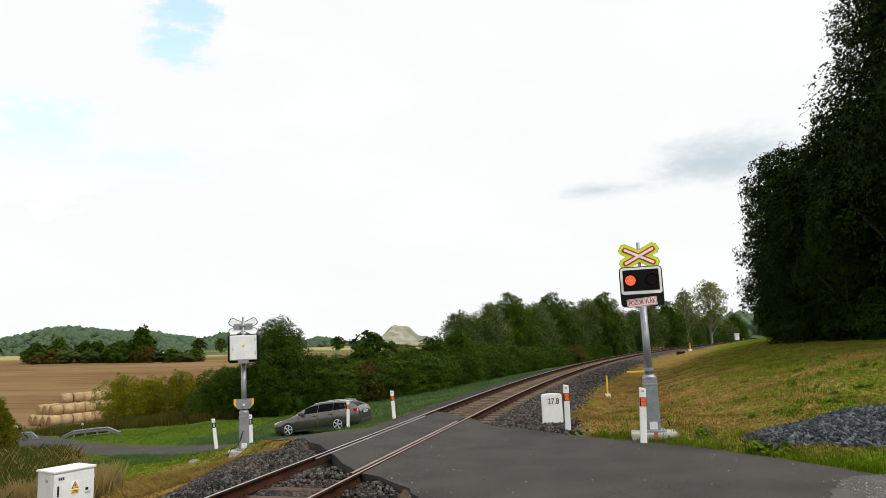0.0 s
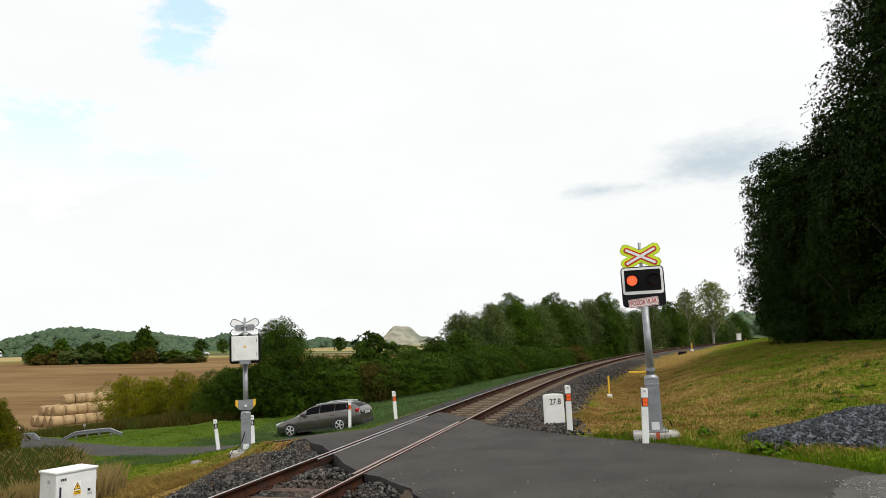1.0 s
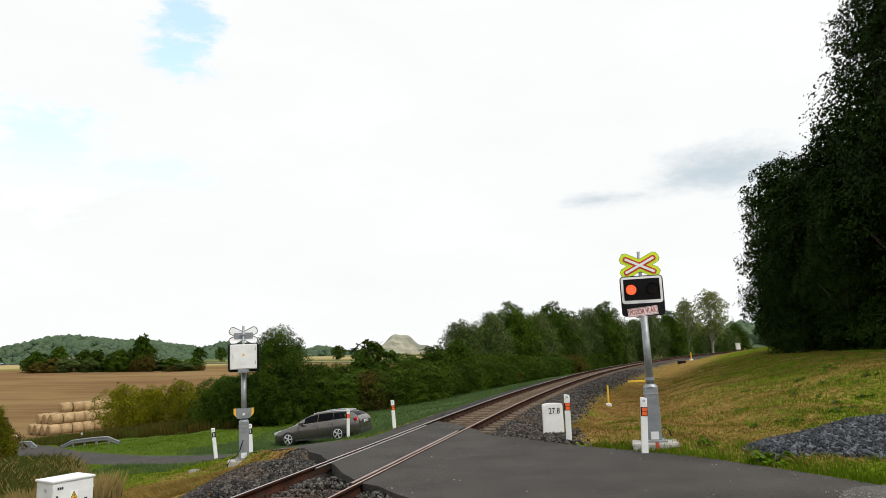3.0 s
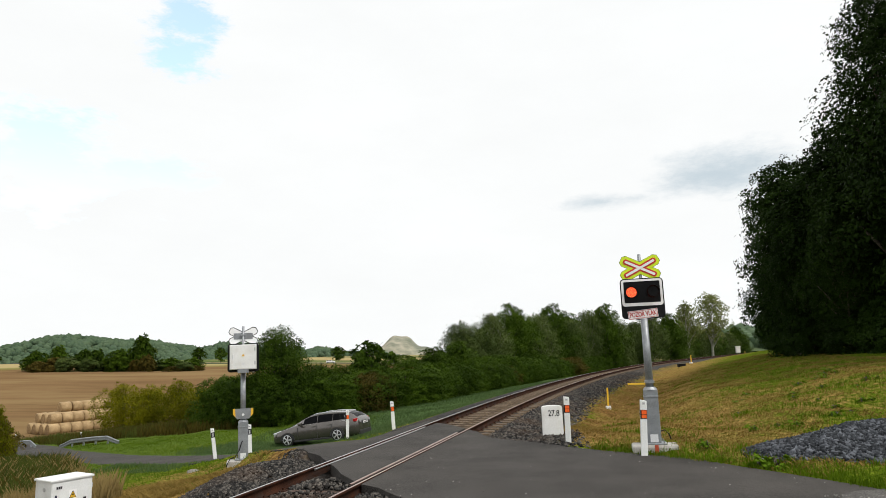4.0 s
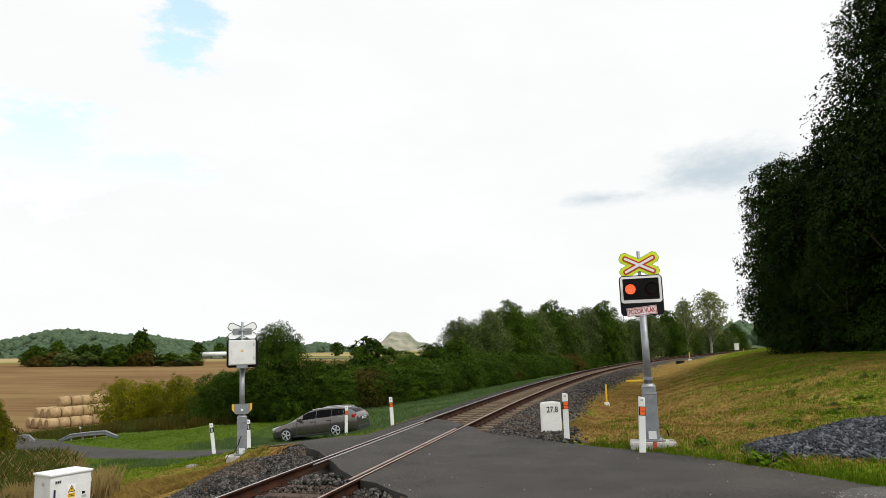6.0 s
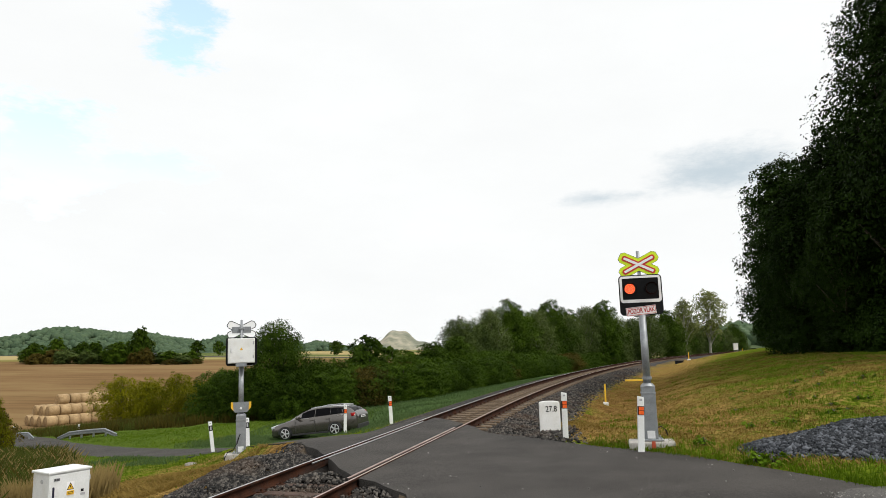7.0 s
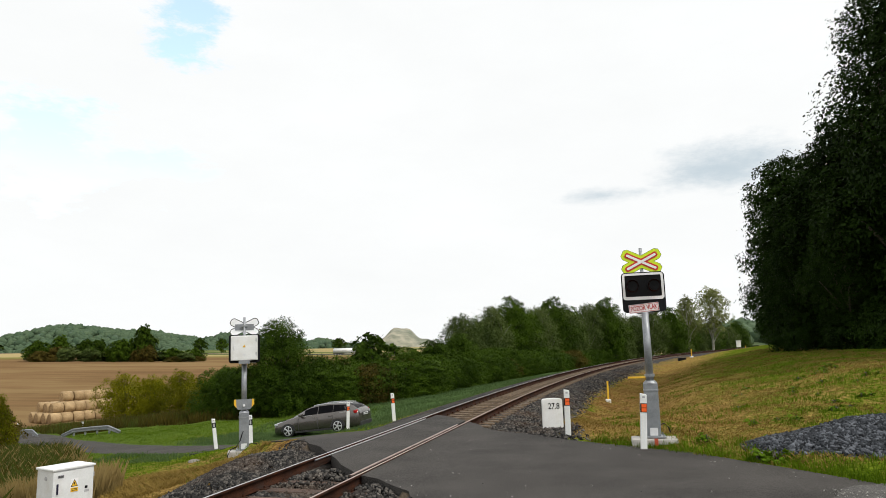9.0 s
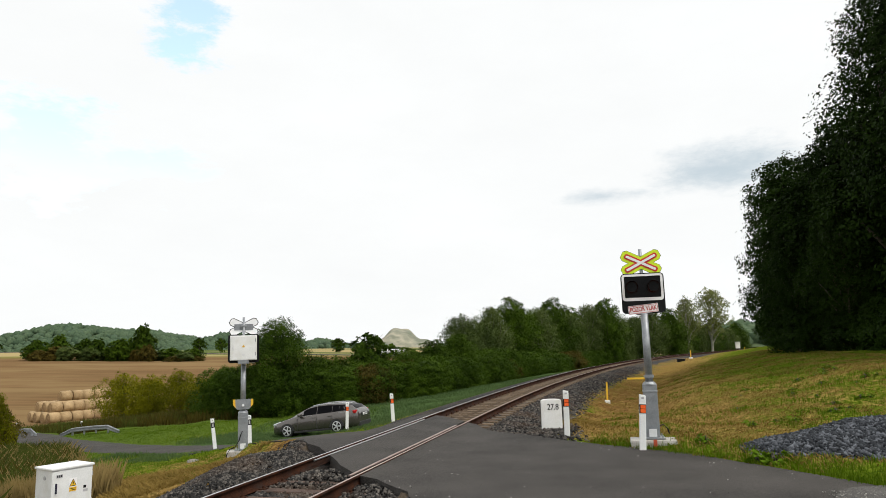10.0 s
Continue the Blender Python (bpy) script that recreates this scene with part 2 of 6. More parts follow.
def ground_material():
    """Grass, dry grass, meadow, stubble field and bare earth, laid by attributes of the ground's plan."""
    m = bpy.data.materials.new("ground_cover")
    m.use_nodes = True
    nt = m.node_tree
    link = nt.links.new
    b = nt.nodes["Principled BSDF"]
    co = nt.nodes.new("ShaderNodeTexCoord")

    def noise_at(scale, detail=5, squash=None):
        n = nt.nodes.new("ShaderNodeTexNoise")
        n.inputs["Scale"].default_value, n.inputs["Detail"].default_value = scale, detail
        n.inputs["Roughness"].default_value = 0.65
        src = co.outputs["Object"]
        if squash:
            mp = nt.nodes.new("ShaderNodeMapping")
            mp.inputs["Scale"].default_value = squash
            mp.inputs["Rotation"].default_value = (0, 0, radians(12))
            link(src, mp.inputs["Vector"])
            src = mp.outputs[0]
        link(src, n.inputs["Vector"])
        return n.outputs["Fac"]

    def two(f, a, c):
        mx = nt.nodes.new("ShaderNodeMix")
        mx.data_type = "RGBA"
        if isinstance(f, float):
            mx.inputs["Factor"].default_value = f
        else:
            link(f, mx.inputs["Factor"])
        for k, v in (("A", a), ("B", c)):
            if isinstance(v, tuple):
                mx.inputs[k].default_value = (*v, 1)
            else:
                link(v, mx.inputs[k])
        return mx.outputs["Result"]

    def share(name):
        a = nt.nodes.new("ShaderNodeAttribute")
        a.attribute_name = name
        return a.outputs["Fac"]

    fine, mid, broad, tuft = noise_at(30, 6), noise_at(2.2, 6), noise_at(0.33, 5), noise_at(8, 5)
    speck = calc(nt, "ADD", calc(nt, "MULTIPLY", fine, 0.55), calc(nt, "MULTIPLY", tuft, 0.45))
    grass = two(ramp(nt, speck, 0.38, 0.62), (0.022, 0.044, 0.002), (0.140, 0.195, 0.014))
    straw = two(ramp(nt, speck, 0.38, 0.62), (0.070, 0.043, 0.012), (0.40, 0.265, 0.085))
    dry = calc(nt, "ADD", calc(nt, "MULTIPLY", mid, 0.4), calc(nt, "MULTIPLY", broad, 0.38))
    dry = calc(nt, "ADD", calc(nt, "ADD", dry, calc(nt, "MULTIPLY", tuft, 0.22)), calc(nt, "SUBTRACT", share("dry"), 0.5))
    cover = two(ramp(nt, dry, 0.42, 0.60), grass, straw)
    brown = two(ramp(nt, speck, 0.38, 0.62), (0.040, 0.022, 0.009), (0.235, 0.125, 0.042))
    bare = calc(nt, "MULTIPLY", ramp(nt, calc(nt, "ADD", calc(nt, "MULTIPLY", mid, 0.6), calc(nt, "MULTIPLY", broad, 0.4)), 0.38, 0.62), share("brown"))
    cover = two(bare, cover, brown)
    meadow = two(ramp(nt, noise_at(9, 6), 0.3, 0.7), (0.050, 0.088, 0.028), (0.095, 0.145, 0.052))
    cover = two(share("meadow"), cover, meadow)
    rows = noise_at(1.0, 7, (0.035, 0.55, 0.02))
    field = two(ramp(nt, rows, 0.35, 0.65), (0.135, 0.082, 0.039), (0.195, 0.122, 0.060))
    field = two(ramp(nt, noise_at(0.03, 5, (0.4, 1, 1)), 0.45, 0.62), field, (0.215, 0.145, 0.07))
    cover = two(share("field"), cover, field)
    cover = two(share("far"), cover, two(ramp(nt, noise_at(0.006, 3, (0.5, 2, 1)), 0.45, 0.5), (0.09, 0.12, 0.04), (0.34, 0.27, 0.13)))
    cover = two(share("earth"), cover, two(ramp(nt, fine, 0.3, 0.7), (0.05, 0.04, 0.03), (0.14, 0.11, 0.08)))
    link(cover, b.inputs["Base Color"])
    b.inputs["Roughness"].default_value = 0.95
    b.inputs["Specular IOR Level"].default_value = 0.0
    bp = nt.nodes.new("ShaderNodeBump")
    bp.inputs["Strength"].default_value, bp.inputs["Distance"].default_value = 0.8, 0.05
    link(fine, bp.inputs["Height"])
    link(bp.outputs["Normal"], b.inputs["Normal"])
    return m


M_GROUND = ground_material()


# ---- mesh helpers ----
def part(name, bm, mat, parent=None, label="", smooth=False):
    """Links a bmesh as one mesh object, under a thing or a part."""
    me = bpy.data.meshes.new(name)
    bm.to_mesh(me)
    bm.free()
    me.materials.append(mat)
    if smooth:
        me.shade_smooth()
    ob = new(name, me)
    if parent:
        ob.parent = parent
    if label:
        tagged(ob, label)
    return ob


def thing(name, m, label, category, group="", kind=""):
    ob = new(name)
    ob.empty_display_size = 0.1
    ob.matrix_basis = m
    return tagged(ob, label, category, group, kind)


def array_mesh(name, verts, faces, mat, smooth=False):
    """A mesh from arrays: faces all of one size."""
    verts, faces = np.asarray(verts, np.float32), np.asarray(faces, np.int32)
    k = faces.shape[1]
    me = bpy.data.meshes.new(name)
    me.vertices.add(len(verts))
    me.vertices.foreach_set("co", verts.ravel())
    me.loops.add(faces.size)
    me.loops.foreach_set("vertex_index", faces.ravel())
    me.polygons.add(len(faces))
    me.polygons.foreach_set("loop_start", np.arange(0, faces.size, k, dtype=np.int32))
    me.update(calc_edges=True)
    me.materials.append(mat)
    if smooth:
        me.shade_smooth()
    return me


def box(w, d, h, at=(0, 0, 0), bevel=0.0, segments=2, bm=None, turn=None):
    """A box, w by d by h, standing on at."""
    bm = bm or bmesh.new()
    made = bmesh.ops.create_cube(bm, size=1.0)["verts"]
    m = Matrix.Translation((at[0], at[1], at[2] + h / 2)) @ (turn or Matrix()) @ Matrix.Diagonal((w, d, h, 1))
    bmesh.ops.transform(bm, matrix=m, verts=made)
    if bevel:
        edges = list({e for v in made for e in v.link_edges})
        bmesh.ops.bevel(bm, geom=edges, offset=bevel, segments=segments, affect="EDGES", profile=0.6)
    return bm


def tube(a, b, r0, r1=None, n=14, bm=None):
    """A capped, tapered tube from a to b."""
    bm = bm or bmesh.new()
    a, b = Vector(a), Vector(b)
    made = bmesh.ops.create_cone(bm, cap_ends=True, segments=n, radius1=r0, radius2=r0 if r1 is None else r1, depth=(b - a).length)["verts"]
    bmesh.ops.transform(bm, matrix=Matrix.Translation((a + b) / 2) @ (b - a).to_track_quat("Z", "Y").to_matrix().to_4x4(), verts=made)
    return bm


def plate(points, thick, bm=None, bevel=0.0):
    """A flat plate in the xz plane from an outline, thick in y (front at y = 0, towards -y)."""
    bm = bm or bmesh.new()
    front = [bm.verts.new((x, 0, z)) for x, z in points]
    back = [bm.verts.new((x, thick, z)) for x, z in points]
    bm.faces.new(front)
    bm.faces.new(back[::-1])
    n = len(points)
    for i in range(n):
        bm.faces.new((front[i], back[i], back[(i + 1) % n], front[(i + 1) % n]))
    bmesh.ops.recalc_face_normals(bm, faces=bm.faces)
    return bm


def rounded(w, h, r, n=5, cx=0.0, cz=0.0):
    pts = []
    for sx, sz, a0 in ((1, -1, -90), (1, 1, 0), (-1, 1, 90), (-1, -1, 180)):
        for i in range(n + 1):
            a = radians(a0 + 90 * i / n)
            pts.append((cx + sx * (w / 2 - r) + r * math.cos(a), cz + sz * (h / 2 - r) + r * math.sin(a)))
    return pts


def smooth(x, lo, hi):
    t = np.clip((x - lo) / (hi - lo), 0, 1)
    return t * t * (3 - 2 * t)


# ---- plan: railway, road, ground ----
GAUGE = 0.7535


def rail_line():
    s = np.arange(-80, 330, 0.5)
    h = radians(15.17) + np.clip(s - 11.2, 0, 100) * 0.00301
    i0 = np.argmin(abs(s))
    dx, dy = np.sin(h) * 0.5, np.cos(h) * 0.5
    x, y = np.cumsum(dx), np.cumsum(dy)
    return s, x - x[i0] - 2.93, y - y[i0] + 9.0, h


LINE_S, LINE_X, LINE_Y, LINE_H = rail_line()


def rail_at(s, d=0.0, z=0.0):
    h = np.interp(s, LINE_S, LINE_H)
    return Vector((np.interp(s, LINE_S, LINE_X) + d * math.cos(h), np.interp(s, LINE_S, LINE_Y) - d * math.sin(h), z))


def along_rail(x, y):
    """Way along the track and distance to its right, for arrays."""
    x, y = np.atleast_1d(np.asarray(x, float)), np.atleast_1d(np.asarray(y, float))
    s, d = np.empty(len(x)), np.empty(len(x))
    px, py, ph, ps = LINE_X[::4], LINE_Y[::4], LINE_H[::4], LINE_S[::4]
    for a in range(0, len(x), 20000):
        q = slice(a, a + 20000)
        i = np.argmin((x[q, None] - px) ** 2 + (y[q, None] - py) ** 2, axis=1)
        ex, ey = x[q] - px[i], y[q] - py[i]
        s[q] = ps[i] + ex * np.sin(ph[i]) + ey * np.cos(ph[i])
        d[q] = ex * np.cos(ph[i]) - ey * np.sin(ph[i])
    return s, d


# the lane: x, y, half width, height
LANE = [(4.9, -30, 2.7, 0.3), (3.9, 0, 3.0, 0.15), (3.4, 6, 3.3, 0.05), (2.6, 10.1, 3.1, 0.0), (0.75, 13.2, 2.6, 0.0), (-0.85, 16.1, 2.2, -0.02), (-2.4, 19.6, 2.5, -0.30),
        (-5.1, 23.2, 2.35, -0.88), (-8.8, 26.3, 1.55, -1.58), (-15.0, 32.0, 1.45, -2.3), (-21.8, 38.9, 1.4, -2.85), (-29, 47, 1.5, -3.4), (-42, 58, 1.7, -4.4), (-75, 72, 1.7, -6.0)]


def lane_line():
    p = np.array(LANE)
    out = []
    for i in range(len(p) - 1):
        p0, p1, p2, p3 = p[max(i - 1, 0)], p[i], p[i + 1], p[min(i + 2, len(p) - 1)]
        n = max(4, int(np.hypot(*(p2 - p1)[:2]) / 0.35))
        for k in range(n):
            t = k / n
            out.append(0.5 * (2 * p1 + (p2 - p0) * t + (2 * p0 - 5 * p1 + 4 * p2 - p3) * t * t + (3 * p1 - p0 - 3 * p2 + p3) * t ** 3))
    return np.array(out + [p[-1]])


LANE_LINE = lane_line()


def from_lane(x, y):
    """Distance from the lane's edge (negative on it) and the lane's height, for arrays."""
    dist, z = np.empty(len(x)), np.empty(len(x))
    for a in range(0, len(x), 20000):
        q = slice(a, a + 20000)
        dd = np.sqrt((x[q, None] - LANE_LINE[:, 0]) ** 2 + (y[q, None] - LANE_LINE[:, 1]) ** 2)
        i = np.argmin(dd, axis=1)
        dist[q], z[q] = dd[np.arange(len(i)), i] - LANE_LINE[i, 2], LANE_LINE[i, 3]
    return dist, z


U_LEFT = [0, 1.9, 2.7, 5.5, 9.5, 18, 27, 40, 62, 80, 200, 350, 700, 2500, 4500]
Z_LEFT = [-0.34, -0.36, -0.5, -0.95, -1.55, -2.3, -2.9, -4.2, -6.0, -5.8, -2.2, 0.2, -2, -12, -30]
V_FAR, Z_FAR = [0, 1.9, 2.8, 4, 5.5, 8, 12, 18, 60, 4500], [-0.34, -0.36, -0.55, -0.85, -0.75, 0.1, 1.05, 1.5, 3, 10]
V_CURVE, Z_CURVE = [0, 1.9, 2.8, 4, 6, 12, 18, 60, 4500], [-0.34, -0.36, -0.45, -0.25, 0.3, 1.1, 1.5, 3, 10]
V_NEAR, Z_NEAR = [0, 1.9, 3, 5.5, 8, 11, 13, 17, 60, 4500], [-0.34, -0.33, -0.05, 0.06, 0.06, 0.08, 0.4, 1.2, 3, 10]


def ground_height(x, y, lane=True):
    x, y = np.atleast_1d(np.asarray(x, float)), np.atleast_1d(np.asarray(y, float))
    s, d = along_rail(x, y)
    left = np.interp(-d, U_LEFT, Z_LEFT) - 0.012 * np.clip(x + 60, -220, 200) * smooth(y, 150, 340) * smooth(-d, 60, 150)
    left = left - 0.5 * np.exp(-((x + 6.6) / 4.5) ** 2 - ((y - 34.5) / 4.5) ** 2)
    left = left - 0.30 * np.exp(-((x + 4.8) / 2.2) ** 2 - ((y - 32.6) / 2.2) ** 2)
    left = left - 0.42 * np.exp(-((x + 4.5) / 2.0) ** 2 - ((y - 28.2) / 2.2) ** 2)
    w = smooth(d, 5.5, 8)
    k = smooth(y, 17, 26) * (1 - w) + smooth(y, 13, 20) * w
    k2 = smooth(y, 45, 80)
    far = np.interp(d, V_FAR, Z_FAR) * (1 - k2) + np.interp(d, V_CURVE, Z_CURVE) * k2
    right = np.interp(d, V_NEAR, Z_NEAR) * (1 - k) + far * k
    z = np.where(d < 0, left, right)
    z += (0.05 * np.sin(x * 0.9 + 1.3 * np.sin(y * 0.5)) * np.cos(y * 0.75) + 0.03 * np.sin(x * 2.3 + y * 1.1)) * smooth(abs(d), 2.4, 5)
    if lane:
        e, lz = from_lane(x, y)
        m = 1 - smooth(e, 0.0, 0.7)
        m = np.where(abs(d) < 1.75, 0, m)
        z = z * (1 - m) + (lz - 0.05) * m
    return z


def gz(x, y):
    return float(ground_height(x, y)[0])


def spaced(lo, hi, near, n):
    """Grid lines that thicken around near."""
    t = np.linspace(-1, 1, n)
    k = 9.0
    w = np.sinh(k * t) / np.sinh(k)
    return near + np.where(w < 0, w * (near - lo), w * (hi - near))


def make_ground():
    gx = np.unique(np.concatenate([spaced(-4000, 4000, 0, 150), np.arange(-28, 24, 0.4)]))
    gy = np.unique(np.concatenate([spaced(-1500, 4500, 15, 150), np.arange(5, 48, 0.4)]))
    X, Y = np.meshgrid(gx, gy)
    x, y = X.ravel(), Y.ravel()
    z = ground_height(x, y)
    nx, ny = len(gx), len(gy)
    i = (np.arange(ny - 1)[:, None] * nx + np.arange(nx - 1)).ravel()
    me = array_mesh("ground", np.c_[x, y, z], np.c_[i, i + 1, i + nx + 1, i + nx], M_GROUND, True)
    s, d = along_rail(x, y)
    e, _ = from_lane(x, y)
    wob = 1.2 * np.sin(x * 0.35) * np.cos(y * 0.27)
    shares = {
        "meadow": smooth(-d, 3.2, 4.2) * (1 - smooth(-d, 42, 46)) * np.maximum(smooth(y + wob, 26, 29) * (1 - 0.65 * smooth(-d, 12, 16)), 0.3 * smooth(-d, 9, 13)),
        "field": smooth(-d + wob * 2, 46, 52) * (1 - smooth(np.hypot(x, y), 330, 345)),
        "far": smooth(np.hypot(x, y), 335, 350),
        "dry": 0.5 + 0.14 * (1 - smooth(abs(d), 3, 7)) * (d < 0) * (1 - smooth(y, 18, 22)) + 0.10 * smooth(d, 2.5, 4) * (1 - smooth(d, 6, 9)) * smooth(y, 14, 18)
        - 0.10 * (1 - smooth(e, 0.1, 0.7)) - 0.10 * smooth(-d, 6, 12) * smooth(y, 19, 24) - 0.01 * smooth(d, 5, 6.5) - 0.05 * smooth(d, 8, 11) * smooth(y, 24, 34),
        "brown": np.clip(smooth(d, 2.3, 3.2) * (1 - smooth(d + wob * 0.8, 5.0, 7.5)) * smooth(y, 15.5, 18.5) * (1 - 0.5 * smooth(y, 40, 60))
                         + 0.8 * smooth(-d, 2.3, 2.8) * (1 - smooth(-d + wob * 0.5, 3.6, 5.0)) * (1 - smooth(y, 17, 20)), 0, 1),
        "earth": (1 - smooth(abs(d), 2.3, 2.9)) * 1.0,
    }
    for k, v in shares.items():
        me.attributes.new(k, "FLOAT", "POINT").data.foreach_set("value", v.astype(np.float32))
    return tagged(new("ground", me), "grassy ground with dry patches, meadow and stubble field", "ground", kind="structure")


ground = make_ground()


def make_road():
    """The asphalt lane, cut open along both rails."""
    rng = np.random.default_rng(4)
    p = LANE_LINE
    t = np.gradient(p[:, :2], axis=0)
    t /= np.linalg.norm(t, axis=1)[:, None]
    nrm = np.c_[t[:, 1], -t[:, 0]]
    cols = 15
    ragged = [np.convolve(rng.normal(0, 0.14, len(p)), np.ones(4) / 4, "same") for _ in range(2)]
    bm = bmesh.new()
    grid = []
    for i in range(len(p)):
        row = []
        for j in range(cols):
            q = j / (cols - 1) * 2 - 1
            w = p[i, 2] + (ragged[0][i] if q < 0 else ragged[1][i]) * (abs(q) > 0.9)
            xy = p[i, :2] + nrm[i] * q * w
            row.append(bm.verts.new((*xy, p[i, 3] - 0.012 - 0.04 * q * q * (0 if -1 < p[i, 3] > -0.1 else 1))))
        grid.append(row)
    for a, b in zip(grid, grid[1:]):
        for j in range(cols - 1):
            bm.faces.new((a[j], a[j + 1], b[j + 1], b[j]))
    h = LINE_H[np.argmin(abs(LINE_S))]
    across = Vector((math.cos(h), -math.sin(h), 0))
    o = rail_at(5.5)
    cuts = (-GAUGE - 0.045, -GAUGE + 0.15, GAUGE - 0.15, GAUGE + 0.045)
    for c in cuts:
        bmesh.ops.bisect_plane(bm, geom=list(bm.verts) + list(bm.edges) + list(bm.faces), plane_co=o + across * c, plane_no=across)
    drop = []
    for f in bm.faces:
        c = (f.calc_center_median() - o).dot(across)
        if cuts[0] < c < cuts[1] or cuts[2] < c < cuts[3]:
            drop.append(f)
    bmesh.ops.delete(bm, geom=drop, context="FACES")
    # flush with the rails on the crossing
    for v in bm.verts:
        c = abs((v.co - o).dot(across))
        if c < 2.2 and v.co.y > 8:
            k = float(smooth(c, 1.0, 2.2))
            v.co.z = -0.012 * (1 - k) + v.co.z * k
    rim = [e for e in bm.edges if e.is_boundary]
    made = bmesh.ops.extrude_edge_only(bm, edges=rim)["geom"]
    for v in made:
        if isinstance(v, bmesh.types.BMVert):
            v.co.z -= 0.2
    bmesh.ops.recalc_face_normals(bm, faces=bm.faces)
    return tagged(part("road", bm, M_ASPHALT), "dark asphalt lane over the level crossing", "road", kind="structure")


road = make_road()

# worn patch of the older road at the lane's edge
def make_old_patch():
    bm = bmesh.new()
    rng = random.Random(3)
    pts = []
    for i in range(90):
        a = 2 * math.pi * i / 90
        r = 1 + rng.uniform(-0.022, 0.022) + 0.03 * math.sin(a * 7)
        pts.append((6.6 + 2.3 * r * math.cos(a), 7.6 + 2.35 * r * math.sin(a)))
    heights = from_lane(*np.array(pts).T)[1]
    vs = [bm.verts.new((x, y, float(h))) for (x, y), h in zip(pts, heights)]
    bm.faces.new(vs)
    ret = bmesh.ops.extrude_face_region(bm, geom=list(bm.faces))
    for v in ret["geom"]:
        if isinstance(v, bmesh.types.BMVert):
            v.co.z -= 0.12
    bmesh.ops.recalc_face_normals(bm, faces=bm.faces)
    return tagged(part("pavement", bm, M_OLD_ASPHALT), "worn gravelly older asphalt beside the lane", "pavement", kind="structure")


old_patch = make_old_patch()


# ---- railway track ----
def make_rail(side):
    """A flat-bottomed rail: bright running surface on rusty sides."""
    outline = [(-0.075, -0.172), (0.075, -0.172), (0.075, -0.160), (0.015, -0.14), (0.009, -0.05), (0.035, -0.036), (0.036, -0.008), (0.020, 0.0), (-0.020, 0.0),
               (-0.036, -0.008), (-0.035, -0.036), (-0.009, -0.05), (-0.015, -0.14), (-0.075, -0.160)]
    step = np.concatenate([np.arange(-30, 40, 1.0), np.arange(40, 260, 2.0)])
    verts, faces = [], []
    n = len(outline)
    for s in step:
        verts += [rail_at(s, side * GAUGE + a, b) for a, b in outline]
    for i in range(len(step) - 1):
        for j in range(n):
            a, b = i * n + j, i * n + (j + 1) % n
            faces.append((a, b, b + n, a + n))
    me = array_mesh("rail", verts, faces, M_RUST)
    me.materials.append(M_STEEL if side < 0 else M_HEAD_RUST)
    idx = np.tile(np.isin(np.arange(n), (7,)).astype(np.int32), len(step) - 1)
    me.polygons.foreach_set("material_index", idx)
    me.update()
    return new("rail", me)


track = thing("railway_track", pose(0, 0, 0), "single railway track, rusty rails with polished heads on old sleepers", "railway track", kind="structure")
for side in (-1, 1):
    make_rail(side).parent = track


def make_ballast_bed():
    cols = [(-2.9, -0.62), (-1.9, -0.30), (-0.95, -0.19), (-0.5, -0.17), (0, -0.165), (0.5, -0.17), (0.95, -0.19), (1.9, -0.30), (2.9, -0.62)]
    steps = np.arange(-40, 260, 1.0)
    verts, faces, k = [], [], len(cols)
    for s in steps:
        on = 1 - (smooth(s, 1.8, 2.6) - smooth(s, 10.2, 11.2))
        verts += [rail_at(s, d, z * 1.0 - 0.12 * (1 - on) + (0.10 * on if -2.0 < d < -1.2 and s > -1.5 else 0)) for d, z in cols]
    for i in range(len(steps) - 1):
        faces += [(i * k + j, i * k + j + 1, i * k + j + k + 1, i * k + j + k) for j in range(k - 1)]
    me = array_mesh("ballast_bed", verts, faces, M_BALLAST_BED, True)
    # dust from the wheels lies between the rails beyond the crossing
    me.materials.append(M_BED_TAN)
    idx = [1 if s > 9 and 2 <= j <= 5 else 0 for s in steps[:-1] for j in range(k - 1)]
    me.polygons.foreach_set("material_index", np.array(idx, np.int32))
    return tagged(new("ballast_bed", me), "grey crushed stone bed under the track", "ballast", kind="structure")


make_ballast_bed()


def make_flangeway_edge(side):
    """The steel edge of the crossing panel, along the groove for the wheel flanges."""
    verts, faces = [], []
    step = np.linspace(4.0, 11.0, 10) if side < 0 else np.linspace(2.7, 9.7, 10)
    w = 0.012 if side < 0 else 0.022
    prof = [(-w, -0.03), (w, -0.03), (w, -0.004), (-w, -0.004)]
    for s in step:
        verts += [rail_at(s, side * (GAUGE - 0.125) + a, b) for a, b in prof]
    for i in range(len(step) - 1):
        for j in range(4):
            a, b = i * 4 + j, i * 4 + (j + 1) % 4
            faces.append((a, b, b + 4, a + 4))
    ob = new("flangeway_edge", array_mesh("flangeway_edge", verts, faces, M_STEEL if side < 0 else M_HEAD_RUST))
    ob.parent = track
    return ob


for side in (-1, 1):
    make_flangeway_edge(side)

